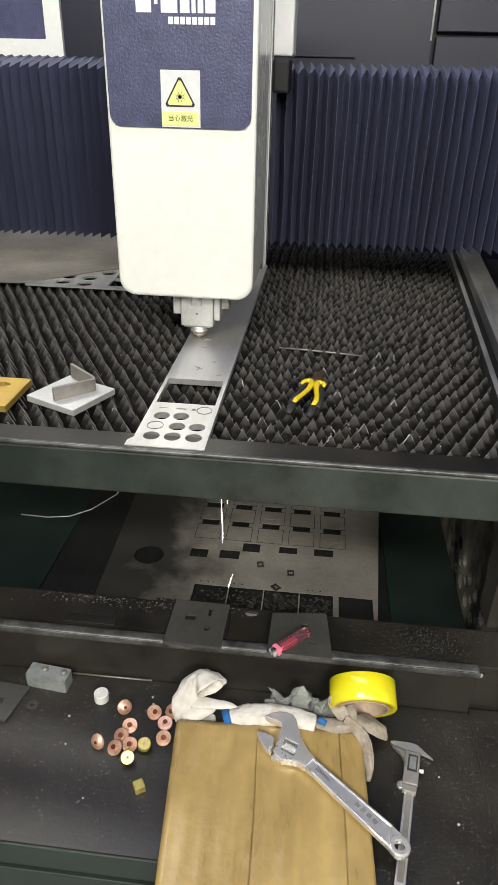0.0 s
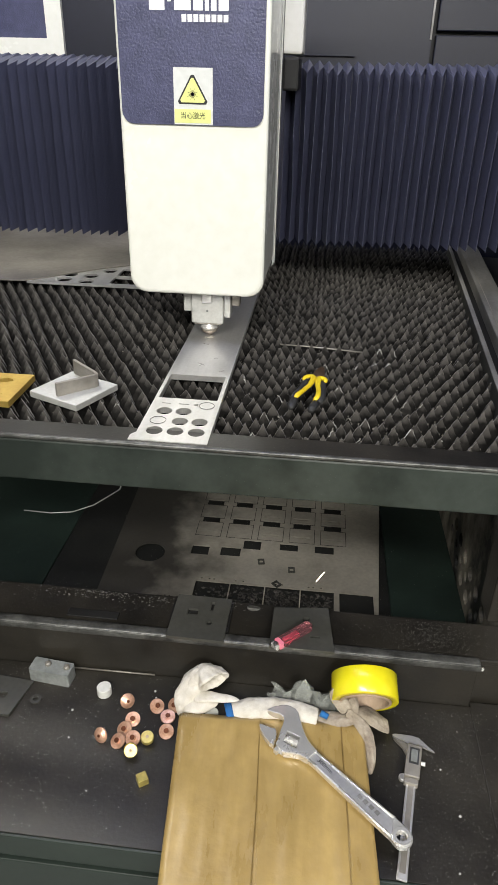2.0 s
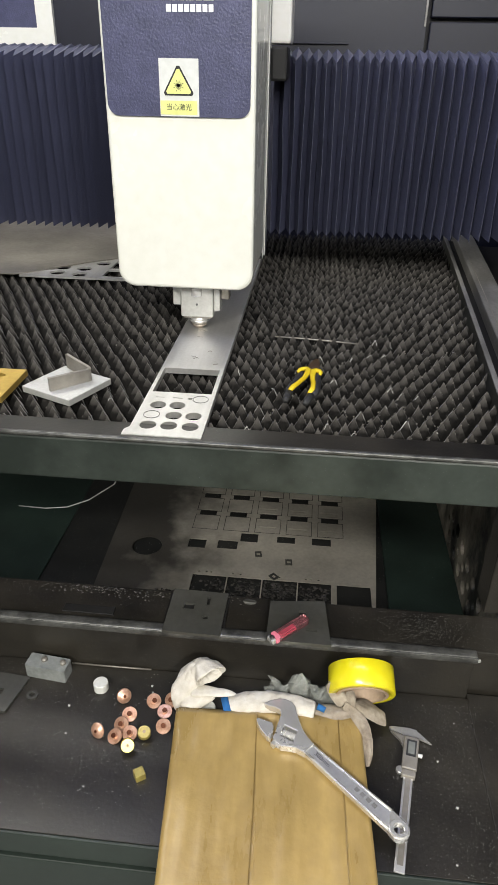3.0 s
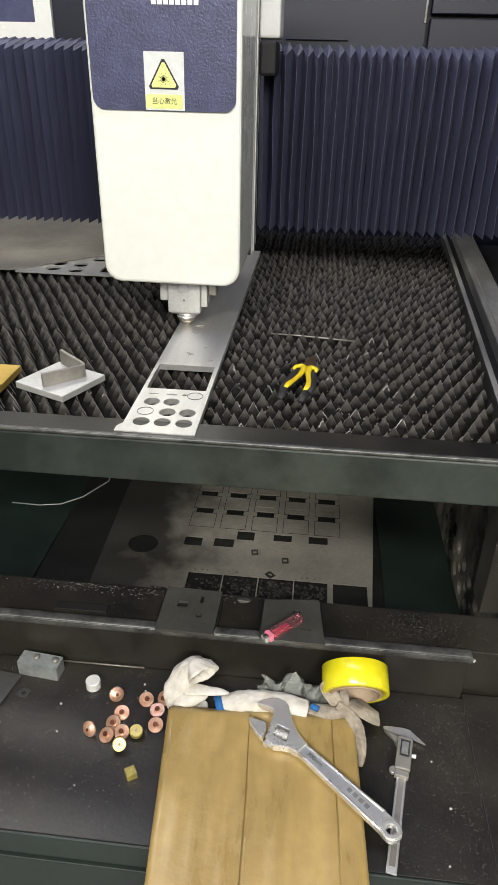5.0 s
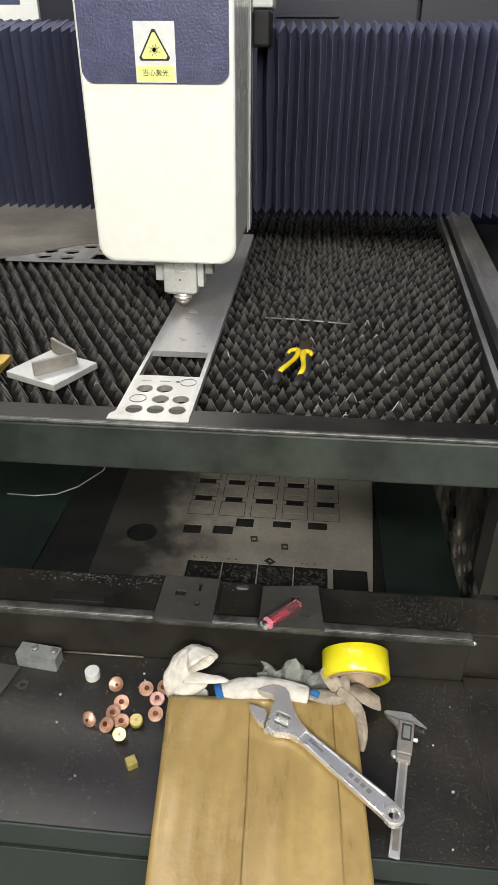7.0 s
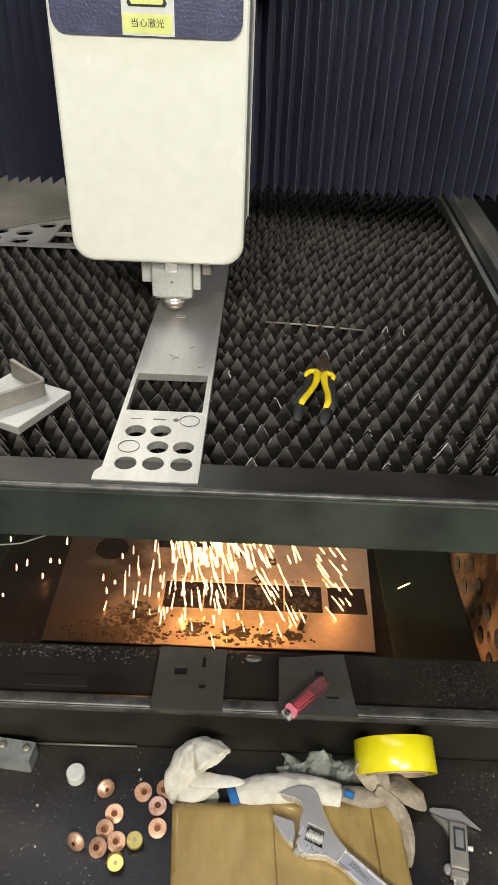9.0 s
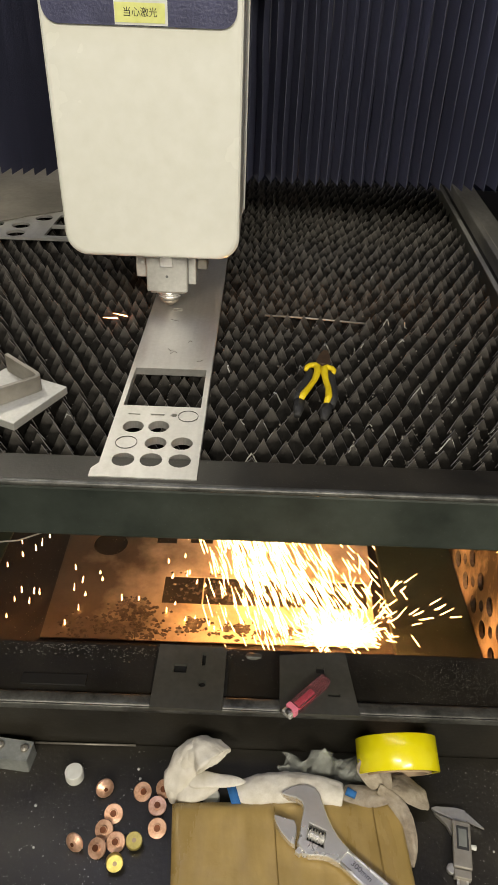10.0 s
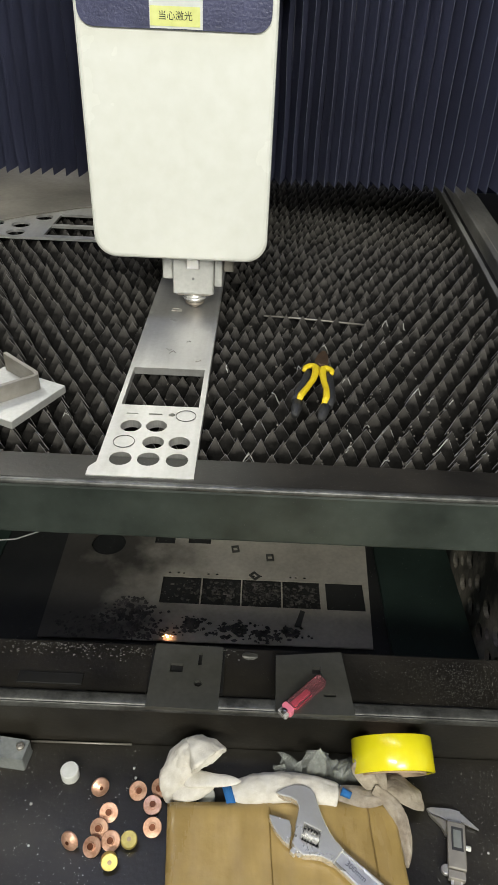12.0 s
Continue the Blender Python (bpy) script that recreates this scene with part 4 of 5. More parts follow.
    thing(part("dark_bar", boxbm(-0.39, -0.29, 0.968, 0.988, 0.1052, 0.1085, bevel=0.001), M["bracket"]), "flat dark bar on the platform", "bar")


# ---- shelf things ----
def wrapped_pack():
    p = thing(empty("wrapped_pack", pose(0.033, 0.62, 0.0005, 0, 0, 2.6)), "flat pack wrapped in brown kraft film on the shelf edge", "package")
    outer = [(-0.1685, 0.226), (-0.147, -0.24), (0.159, -0.24), (0.156, 0.228)]

    def top(u, v):
        a = Vector(outer[1]).lerp(Vector(outer[2]), u)
        b = Vector(outer[0]).lerp(Vector(outer[3]), u)
        q = a.lerp(b, v)
        ed, ev = min(u, 1 - u) * 0.32, min(v, 1 - v) * 0.46
        z = 0.03 - 0.004 * max(0, 1 - ed / 0.008) ** 2 - 0.003 * max(0, 1 - ev / 0.008) ** 2
        z += 0.0015 * noise.noise(Vector((q.x * 14, q.y * 6, 0.3))) + 0.0013 * noise.noise(Vector((q.x * 60, q.y * 8, 4))) + 0.0006 * noise.noise(Vector((q.x * 40, q.y * 38, 9)))
        for c, w in ((0.075, 0.004), (-0.09, 0.003), (-0.04, 0.005)):
            z -= 0.001 * math.exp(-((q.x - c - 0.006 * noise.noise(Vector((0, q.y * 9, c)))) / w) ** 2)
        z += 0.0009 * (u > 0.4405) + 0.0011 * (u > 0.8805)
        return Vector((q.x, q.y, z))
    us = sorted([i / 56 for i in range(57)] + [0.439, 0.4402, 0.441, 0.443, 0.8792, 0.8802, 0.881, 0.883])
    bm = bmesh.new()
    g = [[bm.verts.new(top(u, j / 36)) for u in us] for j in range(37)]
    for j in range(36):
        for i in range(len(us) - 1):
            bm.faces.new((g[j][i], g[j][i + 1], g[j + 1][i + 1], g[j + 1][i]))
    r = bmesh.ops.extrude_edge_only(bm, edges=[e for e in bm.edges if e.is_boundary])
    for v in r["geom"]:
        if isinstance(v, bmesh.types.BMVert):
            v.co.z = 0.0
    bmesh.ops.holes_fill(bm, edges=[e for e in bm.edges if e.is_boundary])
    part("wrapping", bm, M["kraft"], p, "", True)
    for x, w in ((-0.024, 0.0012), (0.1165, 0.0014)):
        s = bmesh.new()
        a = [s.verts.new((x + e + 0.0012 * noise.noise(Vector((y * 9, e * 90, x))), y, 0.0325 + 0.0006 * (e > 0) + 0.0014 * noise.noise(Vector((x * 14, y * 6, 0.3))))) for y in [-0.238 + 0.0151 * j for j in range(31)] for e in (0.0, w)]
        for j in range(30):
            s.faces.new((a[2 * j], a[2 * j + 1], a[2 * j + 3], a[2 * j + 2]))
        bmesh.ops.solidify(s, geom=list(s.faces), thickness=0.0004)
        part("film_seam", s, M["kraft"], p, "raised folded film seam")


def wrench():
    w = thing(empty("adjustable_wrench", pose(0.053, 0.817, 0.0335, 0, -1.2, -45.5)), "chrome adjustable wrench lying across the wrapped pack", "wrench")
    # along x: head at 0, handle towards +x
    head = [(0.062, 0.0035), (0.0439, 0.0047), (0.0301, 0.0083), (0.0142, 0.015), (-0.0034, 0.0242), (-0.0134, 0.0305), (-0.0241, 0.0321), (-0.0353, 0.0275), (-0.0441, 0.0185), (-0.0505, 0.005), (-0.053, -0.0085),
            (-0.0495, -0.0085), (-0.0418, -0.0045), (-0.0334, 0.0015), (-0.0247, 0.0038), (-0.0165, -0.0007), (-0.0049, -0.0195), (0.0055, -0.0333), (0.0085, -0.041), (0.0176, -0.0435), (0.0308, -0.0425), (0.0383, -0.0345), (0.0492, -0.0255), (0.0645, -0.0203)]
    bm = slab(head, [[(0.0036, -0.0105), (0.0255, -0.0018), (0.0375, -0.0208), (0.0148, -0.0295)]], 0, 0.0145)
    part("head", soft_edges(bm, 0.0016), M["chrome"], w)
    # shade in the worm window, put in as a thin black sheet
    part("worm_bed", slab([(0.0038, -0.0106), (0.0254, -0.002), (0.0373, -0.0207), (0.0149, -0.0293)], [], 0.001, 0.003), M["blackgrip"], w, "black sheet for the shade around the worm")
    jaw = [(-0.0382, -0.0371), (-0.0303, -0.0323), (-0.0209, -0.0275), (-0.0139, -0.0225), (-0.006, -0.0265), (0.0015, -0.0345), (0.006, -0.043), (0.0095, -0.0465), (0.001, -0.0485), (-0.0157, -0.0472), (-0.0288, -0.0435), (-0.0355, -0.0402)]
    part("jaw", soft_edges(slab(jaw, [], 0.0015, 0.0138), 0.0014), M["chrome"], w, "movable jaw")
    part("jaw_root", boxbm(0.004, 0.012, -0.0505, -0.0415, 0.002, 0.012, bevel=0.001, m=pose(0.006, -0.0005, 0, 0, 0, 4)), M["chrome"], w)
    part("worm", moved(lathe([(0.005, -0.0115)] + [(0.0088 if k % 2 else 0.0052, -0.0105 + 0.0021 * k) for k in range(11)] + [(0.005, 0.0115)], 20), pose(0.0208, -0.0155, 0.0088) @ pose(0, 0, 0, 0, 0, 22) @ pose(0, 0, 0, 0, 90, 0)), M["chrome"], w, "ribbed adjusting worm")
    part("pin", moved(lathe([(0.003, 0), (0.0034, 0.001), (0.0034, 0.006)], 12), pose(0.0235, -0.0415, 0.009, 60, 0, 30)), M["chrome"], w)
    up = [(0.058, 0.0034), (0.0719, 0.0042), (0.108, 0.0076), (0.1646, 0.0128), (0.2170, 0.0182), (0.2345, 0.0190)]
    low = [(0.062, -0.0202), (0.0822, -0.0185), (0.1324, -0.0165), (0.1898, -0.0140), (0.2333, -0.0118), (0.2480, -0.0132)]
    ex, ey = 0.2435, 0.0025
    tip = [(ex + 0.0165 * math.cos(radians(a)), ey + 0.0165 * math.sin(radians(a))) for a in range(-60, 100, 20)]
    hd = part("handle", soft_edges(slab(low + tip + up[::-1], [circle(ex, ey, 0.0078, 20)], 0.0025, 0.0115), 0.001), M["chrome"], w)
    part("handle_panel", slab([(x, y + 0.0042) for x, y in low[:-1]] + [(x, y - 0.0042) for x, y in up[:-1]][::-1], [], 0.0112, 0.01165), M["steel"], hd, "dull recessed panel of the handle")
    for line, k in ((up, -1), (low, 1)):
        part("rim", tube([(x, y + k * 0.0022, 0.0112) for x, y in line[:-1]], 0.0026, 10, 0.8), M["chrome"], hd, "", True)
    part("eye_rim", soft_edges(moved(slab(circle(0, 0, 0.0145, 28), [circle(0, 0, 0.0082, 28)], 0, 0.0026), pose(ex, ey, 0.0114)), 0.0008), M["chrome"], hd)
    cu = bpy.data.curves.new("size_mark", "FONT")
    cu.body, cu.size, cu.align_x, cu.align_y, cu.extrude = "300mm", 0.0105, "CENTER", "CENTER", 0.0004
    cu.materials.append(M["chromed"])
    tx = new("size_mark", cu)
    tx.parent = hd
    tx.matrix_basis = pose(0.0905, -0.0055, 0.0119, 0, 0, 3)
    bm = bmesh.new()
    for k in range(4):
        box(bm, 0.158 + 0.0115 * k, 0.1655 + 0.0115 * k, -0.0035 + 0.0006 * k, 0.0035 + 0.0006 * k, 0.0116, 0.0120)
    part("stamped_mark", bm, M["railsteel"], hd)


def caliper():
    c = thing(empty("digital_caliper", pose(0.272, 0.848, 0.001, 0, 0, -10.5)), "steel digital caliper with a grey display on the shelf", "caliper")
    part("beam", boxbm(-0.008, 0.008, -0.245, 0.0, 0.003, 0.0068, bevel=0.0008), M["steel"], c)
    part("scale", boxbm(-0.0045, 0.0045, -0.235, -0.09, 0.0069, 0.0073), M["dullsteel"], c, "engraved scale")
    part("fixed_jaw", slab([(0.008, -0.012), (0.008, 0.006), (-0.006, 0.007), (-0.034, 0.003), (-0.04, 0.0), (-0.037, -0.004), (-0.02, -0.008), (-0.008, -0.012)], [], 0.0025, 0.0075), M["steel"], c)
    part("inside_jaw", slab([(0.008, -0.008), (0.034, -0.014), (0.012, 0.002), (0.008, 0.004)], [], 0.003, 0.0065), M["steel"], c)
    part("sliding_jaw", slab([(-0.008, -0.03), (-0.008, -0.0125), (-0.03, -0.0085), (-0.037, -0.0055), (-0.034, -0.009), (-0.02, -0.02), (-0.013, -0.032)], [], 0.0015, 0.0075), M["dullsteel"], c)
    d = part("display_housing", boxbm(-0.013, 0.0125, -0.078, -0.014, 0.0075, 0.0145, bevel=0.002), M["dullsteel"], c)
    part("display", boxbm(-0.0075, 0.0085, -0.054, -0.022, 0.0146, 0.0152), M["darkplastic"], d, "dark display window")
    part("display_glass", boxbm(-0.005, 0.006, -0.050, -0.026, 0.0153, 0.0156), M["lcd"], d)
    part("thumb_wheel", moved(lathe([(0.006, 0), (0.007, 0.001), (0.007, 0.006), (0.006, 0.007)], 16), pose(-0.014, -0.078, 0.001)), M["steel"], c)
    part("lock_screw", moved(lathe([(0.003, 0), (0.0035, 0.004), (0.0035, 0.007)], 12), pose(0.0127, -0.045, 0.009, 0, 90)), M["whiteplastic"], c)
    part("clamp_foot", boxbm(-0.012, 0.011, -0.09, -0.079, 0.002, 0.0125, bevel=0.001), M["dullsteel"], c)


def tape_roll():
    t = thing(empty("tape_roll", pose(0.180, 0.901, 0.0636, 114.5, 0, 3)), "roll of glossy yellow tape standing on its edge", "tape roll")
    bm = bmesh.new()
    n = 56
    for r0, r1 in ((0.0465, 0.059),):
        prof = [(r0, -0.024), (r1 - 0.001, -0.024), (r1, -0.023), (r1, 0.023), (r1 - 0.001, 0.024), (r0, 0.024)]
        rings = [[bm.verts.new((r * math.cos(2 * math.pi * k / n), r * math.sin(2 * math.pi * k / n), z)) for k in range(n)] for r, z in prof]
        for a, b in zip(rings, rings[1:] + rings[:1]):
            for k in range(n):
                bm.faces.new((a[k], a[(k + 1) % n], b[(k + 1) % n], b[k]))
    part("tape", bm, M["tape"], t, "", True)
    bm = slab(circle(0, 0, 0.0464, 40), [circle(0, 0, 0.0415, 40)], -0.0255, 0.0255)
    part("core", bm, M["card"], t, "brown cardboard core")


def soft(ob, voxel, lump):
    r = ob.modifiers.new("fuse", "REMESH")
    r.mode, r.voxel_size, r.use_smooth_shade = "VOXEL", voxel, True
    s = ob.modifiers.new("ease", "SMOOTH")
    s.factor, s.iterations = 0.6, 5
    tex = bpy.data.textures.new("cloth_wrinkle", "CLOUDS")
    tex.noise_scale = 0.02
    d = ob.modifiers.new("wrinkle", "DISPLACE")
    d.texture, d.strength, d.mid_level = tex, lump, 0.5


def cloth(ob, lump):
    s = ob.modifiers.new("round", "SUBSURF")
    s.levels = s.render_levels = 2
    tex = bpy.data.textures.new("cloth_fold", "CLOUDS")
    tex.noise_scale = 0.02
    d = ob.modifiers.new("fold", "DISPLACE")
    d.texture, d.strength, d.mid_level = tex, lump, 0.5
    for p in ob.data.polygons:
        p.use_smooth = True


def gloves():
    g = thing(empty("cotton_glove"), "crumpled white cotton work glove lying on the shelf", "glove", "gloves")
    body = tube([(-0.146, 0.849, 0.006), (-0.145, 0.862, 0.018), (-0.138, 0.876, 0.034), (-0.126, 0.892, 0.053), (-0.114, 0.899, 0.064), (-0.100, 0.893, 0.068), (-0.090, 0.880, 0.064)], [0.008, 0.019, 0.024, 0.024, 0.024, 0.026, 0.031], 18, 0.72)
    bmesh.ops.delete(body, geom=[max((f for f in body.faces if len(f.verts) > 4), key=lambda f: f.calc_center_median().x)], context="FACES")
    bmesh.ops.solidify(body, geom=list(body.faces), thickness=0.0022)
    cloth(part("cuff", body, M["glove"], g, "folded cuff with an open end"), 0.010)
    thumb = tube([(-0.125, 0.868, 0.036), (-0.10, 0.864, 0.046), (-0.075, 0.862, 0.048), (-0.055, 0.862, 0.047), (-0.040, 0.863, 0.046)], [0.016, 0.013, 0.011, 0.008, 0.002], 14, 0.4)
    cloth(part("finger", thumb, M["glove"], g), 0.004)
    low = tube([(-0.142, 0.856, 0.014), (-0.122, 0.854, 0.024), (-0.10, 0.858, 0.032), (-0.078, 0.862, 0.036)], [0.013, 0.017, 0.014, 0.005], 14, 0.8)
    cloth(part("palm_fold", low, M["glove"], g), 0.006)
    g2 = thing(empty("cotton_glove"), "white cotton glove with blue hem and soiled fingers", "glove", "gloves")
    a = tube([(-0.055, 0.857, 0.02), (-0.02, 0.862, 0.026), (0.02, 0.866, 0.028), (0.06, 0.864, 0.028), (0.10, 0.858, 0.027)], [0.019, 0.022, 0.024, 0.022, 0.018], 14, 0.75)
    ob = part("palm", a, M["glove"], g2)
    soft(ob, 0.002, 0.005)
    hem = part("hem", tube([(-0.064, 0.853, 0.019), (-0.052, 0.857, 0.021)], [0.0185, 0.0205], 18, 0.78), M["bluehem"], g2, "blue elastic hem", True)
    part("hem", tube([(0.104, 0.858, 0.040), (0.117, 0.853, 0.038)], [0.006, 0.005], 10), M["bluehem"], g2, "blue elastic hem", True)
    for pts, wd, cup, lean in (
            ([(0.152, 0.862, 0.046), (0.141, 0.876, 0.056), (0.130, 0.884, 0.066), (0.122, 0.884, 0.074)], [0.010, 0.014, 0.013, 0.004], -0.006, 0.5),
            ([(0.100, 0.862, 0.030), (0.122, 0.857, 0.036), (0.146, 0.852, 0.040), (0.166, 0.852, 0.044)], [0.015, 0.017, 0.014, 0.009], -0.006, 0.0),
            ([(0.158, 0.864, 0.048), (0.178, 0.868, 0.047), (0.198, 0.868, 0.040), (0.214, 0.866, 0.030), (0.226, 0.866, 0.022)], [0.008, 0.021, 0.027, 0.028, 0.022], -0.009, 0.25),
            ([(0.150, 0.862, 0.050), (0.170, 0.850, 0.046), (0.183, 0.832, 0.042), (0.1905, 0.808, 0.032), (0.192, 0.788, 0.016), (0.190, 0.774, 0.004)], [0.008, 0.011, 0.011, 0.010, 0.009, 0.004], -0.006, -0.35),
            ([(0.160, 0.884, 0.058), (0.162, 0.870, 0.054), (0.164, 0.856, 0.047)], [0.007, 0.009, 0.006], -0.004, -0.3)):
        cloth(part("finger", leaf(pts, wd, cup, lean), M["glovedirty"], g2, "soiled grey-brown finger"), 0.005)


def plastic_scraps():
    """Torn scraps of stiff clear film: each one sharply creased and folded up on itself."""
    rng = random.Random(21)
    for x, y, r in ((0.052, 0.906, 0.034), (0.097, 0.904, 0.034), (0.118, 0.896, 0.022), (0.030, 0.896, 0.02)):
        bm = bmesh.new()
        grid = []
        for i in range(8):
            v = i / 7
            row = []
            for k in range(9):
                u = k / 4 - 1
                rise = 1.9 * r * (1 - abs(2 * v - 1)) * (0.75 + 0.35 * math.cos(3.3 * u + x * 90)) + 0.1 * r
                p = Vector((u * r * 1.05, (v - 0.5) * 0.9 * r, rise)) + Vector((rng.uniform(-1, 1), rng.uniform(-1.3, 1.3), rng.uniform(-0.9, 0.9))) * r * 0.2
                row.append(bm.verts.new((p.x, p.y, max(0.0, p.z))))
            grid.append(row)
        for i in range(7):
            for k in range(8):
                a, b, d, e = grid[i][k], grid[i][k + 1], grid[i + 1][k + 1], grid[i + 1][k]
                bm.faces.new((a, b, d))
                bm.faces.new((a, d, e))
        bmesh.ops.solidify(bm, geom=list(bm.faces), thickness=0.0004)
        thing(part("plastic_wrapper", moved(bm, pose(x, y, 0.0006)), M["film"]), "crumpled clear plastic wrapper on the shelf", "plastic wrapper", "plastic wrappers")


def cutting_nozzle(m, up=True, brass=False, label="worn copper cutting nozzle on the shelf"):
    c = M["brass"] if brass else M["copper"]
    e = thing(empty("cutting_nozzle", m), label, "nozzle", "spare nozzles")
    prof = [(0.0052, 0.0025), (0.0056, 0.003), (0.0056, 0.0062), (0.0128, 0.0064), (0.0135, 0.0075), (0.0135, 0.009), (0.0125, 0.0105), (0.0065, 0.0135), (0.003, 0.0142)]
    part("body", lathe(prof, 26), c, e, "", False)
    # flat dark discs stand for the shade inside the bore
    part("bore", lathe([(0.0028, 0.0138), (0.0028, 0.0145)], 14), M["boreshade"], e, "dark disc for the shade in the bore")
    part("thread_end", lathe([(0.0044, 0.0019), (0.0044, 0.0024)], 16), M["boreshade"], e)
    return e


def shelf_things():
    spots = [(-0.252, 0.869, 55, 35), (-0.229, 0.827, 24, 12), (-0.240, 0.804, 30, -18), (-0.272, 0.794, 62, -25), (-0.246, 0.780, 28, -35), (-0.220, 0.789, 22, -8), (-0.190, 0.860, 32, 40), (-0.163, 0.864, 40, -25), (-0.168, 0.842, 14, 20), (-0.164, 0.809, 26, 8)]
    for i, (x, y, tilt, rz) in enumerate(spots):
        # most lie on tip and rim with the threaded face up and tipped forward
        m = pose(x, y, 0.0135, 180 + tilt, 0, rz)
        if i in (0, 3):
            m = pose(x, y, 0.0075, tilt, 0, rz)
        cutting_nozzle(m)
    for x, y, tilt, rz in ((-0.2165, 0.766, 48, 20), (-0.194, 0.793, 12, 20)):
        c = thing(empty("brass_plug", pose(x, y, 0.0045 + 0.009 * math.sin(radians(tilt)), tilt, 0, rz)), "short brass plug lying among the nozzles", "brass plug", "brass plugs")
        part("body", lathe([(0.0105, 0.0), (0.0115, 0.001), (0.0115, 0.0085), (0.0105, 0.0095)], 26), M["brass"], c)
        part("mark", lathe([(0.003, 0.0095), (0.003, 0.0099)], 12), M["card"], c)
    c = thing(part("brass_cube", boxbm(-0.0085, 0.0085, -0.0085, 0.0085, 0, 0.014, bevel=0.0012, m=pose(-0.184, 0.717, 0.0004, 0, 0, 33)), M["brass"]), "small brass cube on the shelf", "brass block")
    w = thing(part("white_cap", moved(lathe([(0.0125, 0), (0.0135, 0.001), (0.0135, 0.017), (0.0125, 0.0185)], 28), pose(-0.298, 0.884, 0.0007, 0, 0, 0)), M["whiteplastic"]), "white plastic cap on the shelf", "cap")
    thing(part("ceramic_disc", moved(lathe([(0.0115, 0), (0.0125, 0.001), (0.0125, 0.011), (0.011, 0.0125)], 24), pose(-0.091, 0.858, 0.0007)), M["whiteplastic"]), "cream ceramic disc beside the glove", "disc")
    # clear magnet block, steel offcut, washer
    b = thing(empty("clear_block", pose(-0.407, 0.909, 0.0004, 0, 0, -6)), "scratched grey plastic block with two studs", "block")
    part("body", moved(slab(round_rect(-0.04, 0.04, -0.016, 0.016, 0.003), [], 0, 0.03), Matrix()), mat("frosted_block", (0.26, 0.27, 0.26), (0.16, 0.17, 0.165), 0.3, 0, 30, 120, 0.1), b)
    for x in (-0.008, 0.03):
        part("stud", moved(lathe([(0.006, 0), (0.006, 0.004), (0.003, 0.006)], 14), pose(x, 0.003, 0.03)), M["dullsteel"], b)
    thing(part("steel_offcut", moved(slab([(-0.07, -0.04), (0.03, -0.045), (0.045, 0.035), (-0.07, 0.045)], [rect(-0.012, 0.008, -0.01, 0.004)], 0, 0.006), pose(-0.483, 0.856, 0.0005)), M["pad"]), "dark steel offcut with a slot on the shelf", "offcut")
    thing(part("washer", moved(slab(circle(0, 0, 0.0105), [circle(0, 0, 0.005)], 0, 0.003), pose(-0.42, 0.854, 0.0005)), M["pad"]), "dark steel washer on the shelf", "washer")
    thing(part("thin_rod", tube([(-0.372, 0.936, 0.003), (-0.29, 0.9365, 0.003), (-0.215, 0.9375, 0.003)], 0.0018, 8), M["dullsteel"], smooth=True), "bright steel rod at the back of the shelf", "rod")
    bm = bmesh.new()
    spots = [(-0.332, 0.783), (-0.345, 0.84), (-0.27, 0.69), (-0.205, 0.9), (0.315, 0.63), (0.33, 0.72), (0.31, 0.80), (-0.2, 0.885), (0.35, 0.88)]
    for x, y in spots:
        v = bmesh.ops.create_icosphere(bm, subdivisions=1, radius=random.uniform(0.0014, 0.0026))["verts"]
        bmesh.ops.translate(bm, verts=v, vec=(x, y, 0.0018))
    for _ in range(900):
        x, y = (random.uniform(-0.5, -0.16), random.uniform(0.66, 0.93)) if random.random() < 0.55 else (random.uniform(0.2, 0.375), random.uniform(0.615, 0.92))
        v = bmesh.ops.create_icosphere(bm, subdivisions=1, radius=random.uniform(0.0002, 0.0006))["verts"]
        bmesh.ops.translate(bm, verts=v, vec=(x, y, 0.0005))
    for _ in range(600):
        x = random.gauss(0.35, 0.035)
        if 0.25 < x < 0.44:
            v = bmesh.ops.create_icosphere(bm, subdivisions=1, radius=random.choice((0.0002, 0.0003, 0.0004, 0.0006)))["verts"]
            bmesh.ops.translate(bm, verts=v, vec=(x, random.uniform(0.612, 0.93), 0.0003 if x < 0.383 else -0.0028))
    for _ in range(500):
        r = random.choice((0.0003, 0.0003, 0.0004, 0.0005, 0.0008))
        x, y = random.uniform(-0.52, -0.2), random.uniform(0.62, 0.937)
        for q in bmesh.ops.create_icosphere(bm, subdivisions=1, radius=r)["verts"]:
            q.co = Vector((x + q.co.x * random.uniform(0.5, 1.7), y + q.co.y * random.uniform(0.5, 1.5), 0.0002 + max(0.0, q.co.z) * 0.7))
    tagged(part("metal_grit", bm, M["grit"]), "pale metal grit scattered on the shelf", "grit", kind="stuff")


# ---- sparks ----
def streak(long, wide, material, name):
    bm = bmesh.new()
    ring = [bm.verts.new((wide * math.cos(a), wide * math.sin(a), -0.3 * long)) for a in (0, math.pi / 2, math.pi, 1.5 * math.pi)]
    a, b = bm.verts.new((0, 0, -0.5 * long)), bm.verts.new((0, 0, 0.5 * long))
    for k in range(4):
        bm.faces.new((ring[k], ring[(k + 1) % 4], a))
        bm.faces.new((ring[k], ring[(k + 1) % 4], b))
    me = bpy.data.meshes.new(name)
    bm.to_mesh(me)
    bm.free()
    me.materials.append(material)
    return me


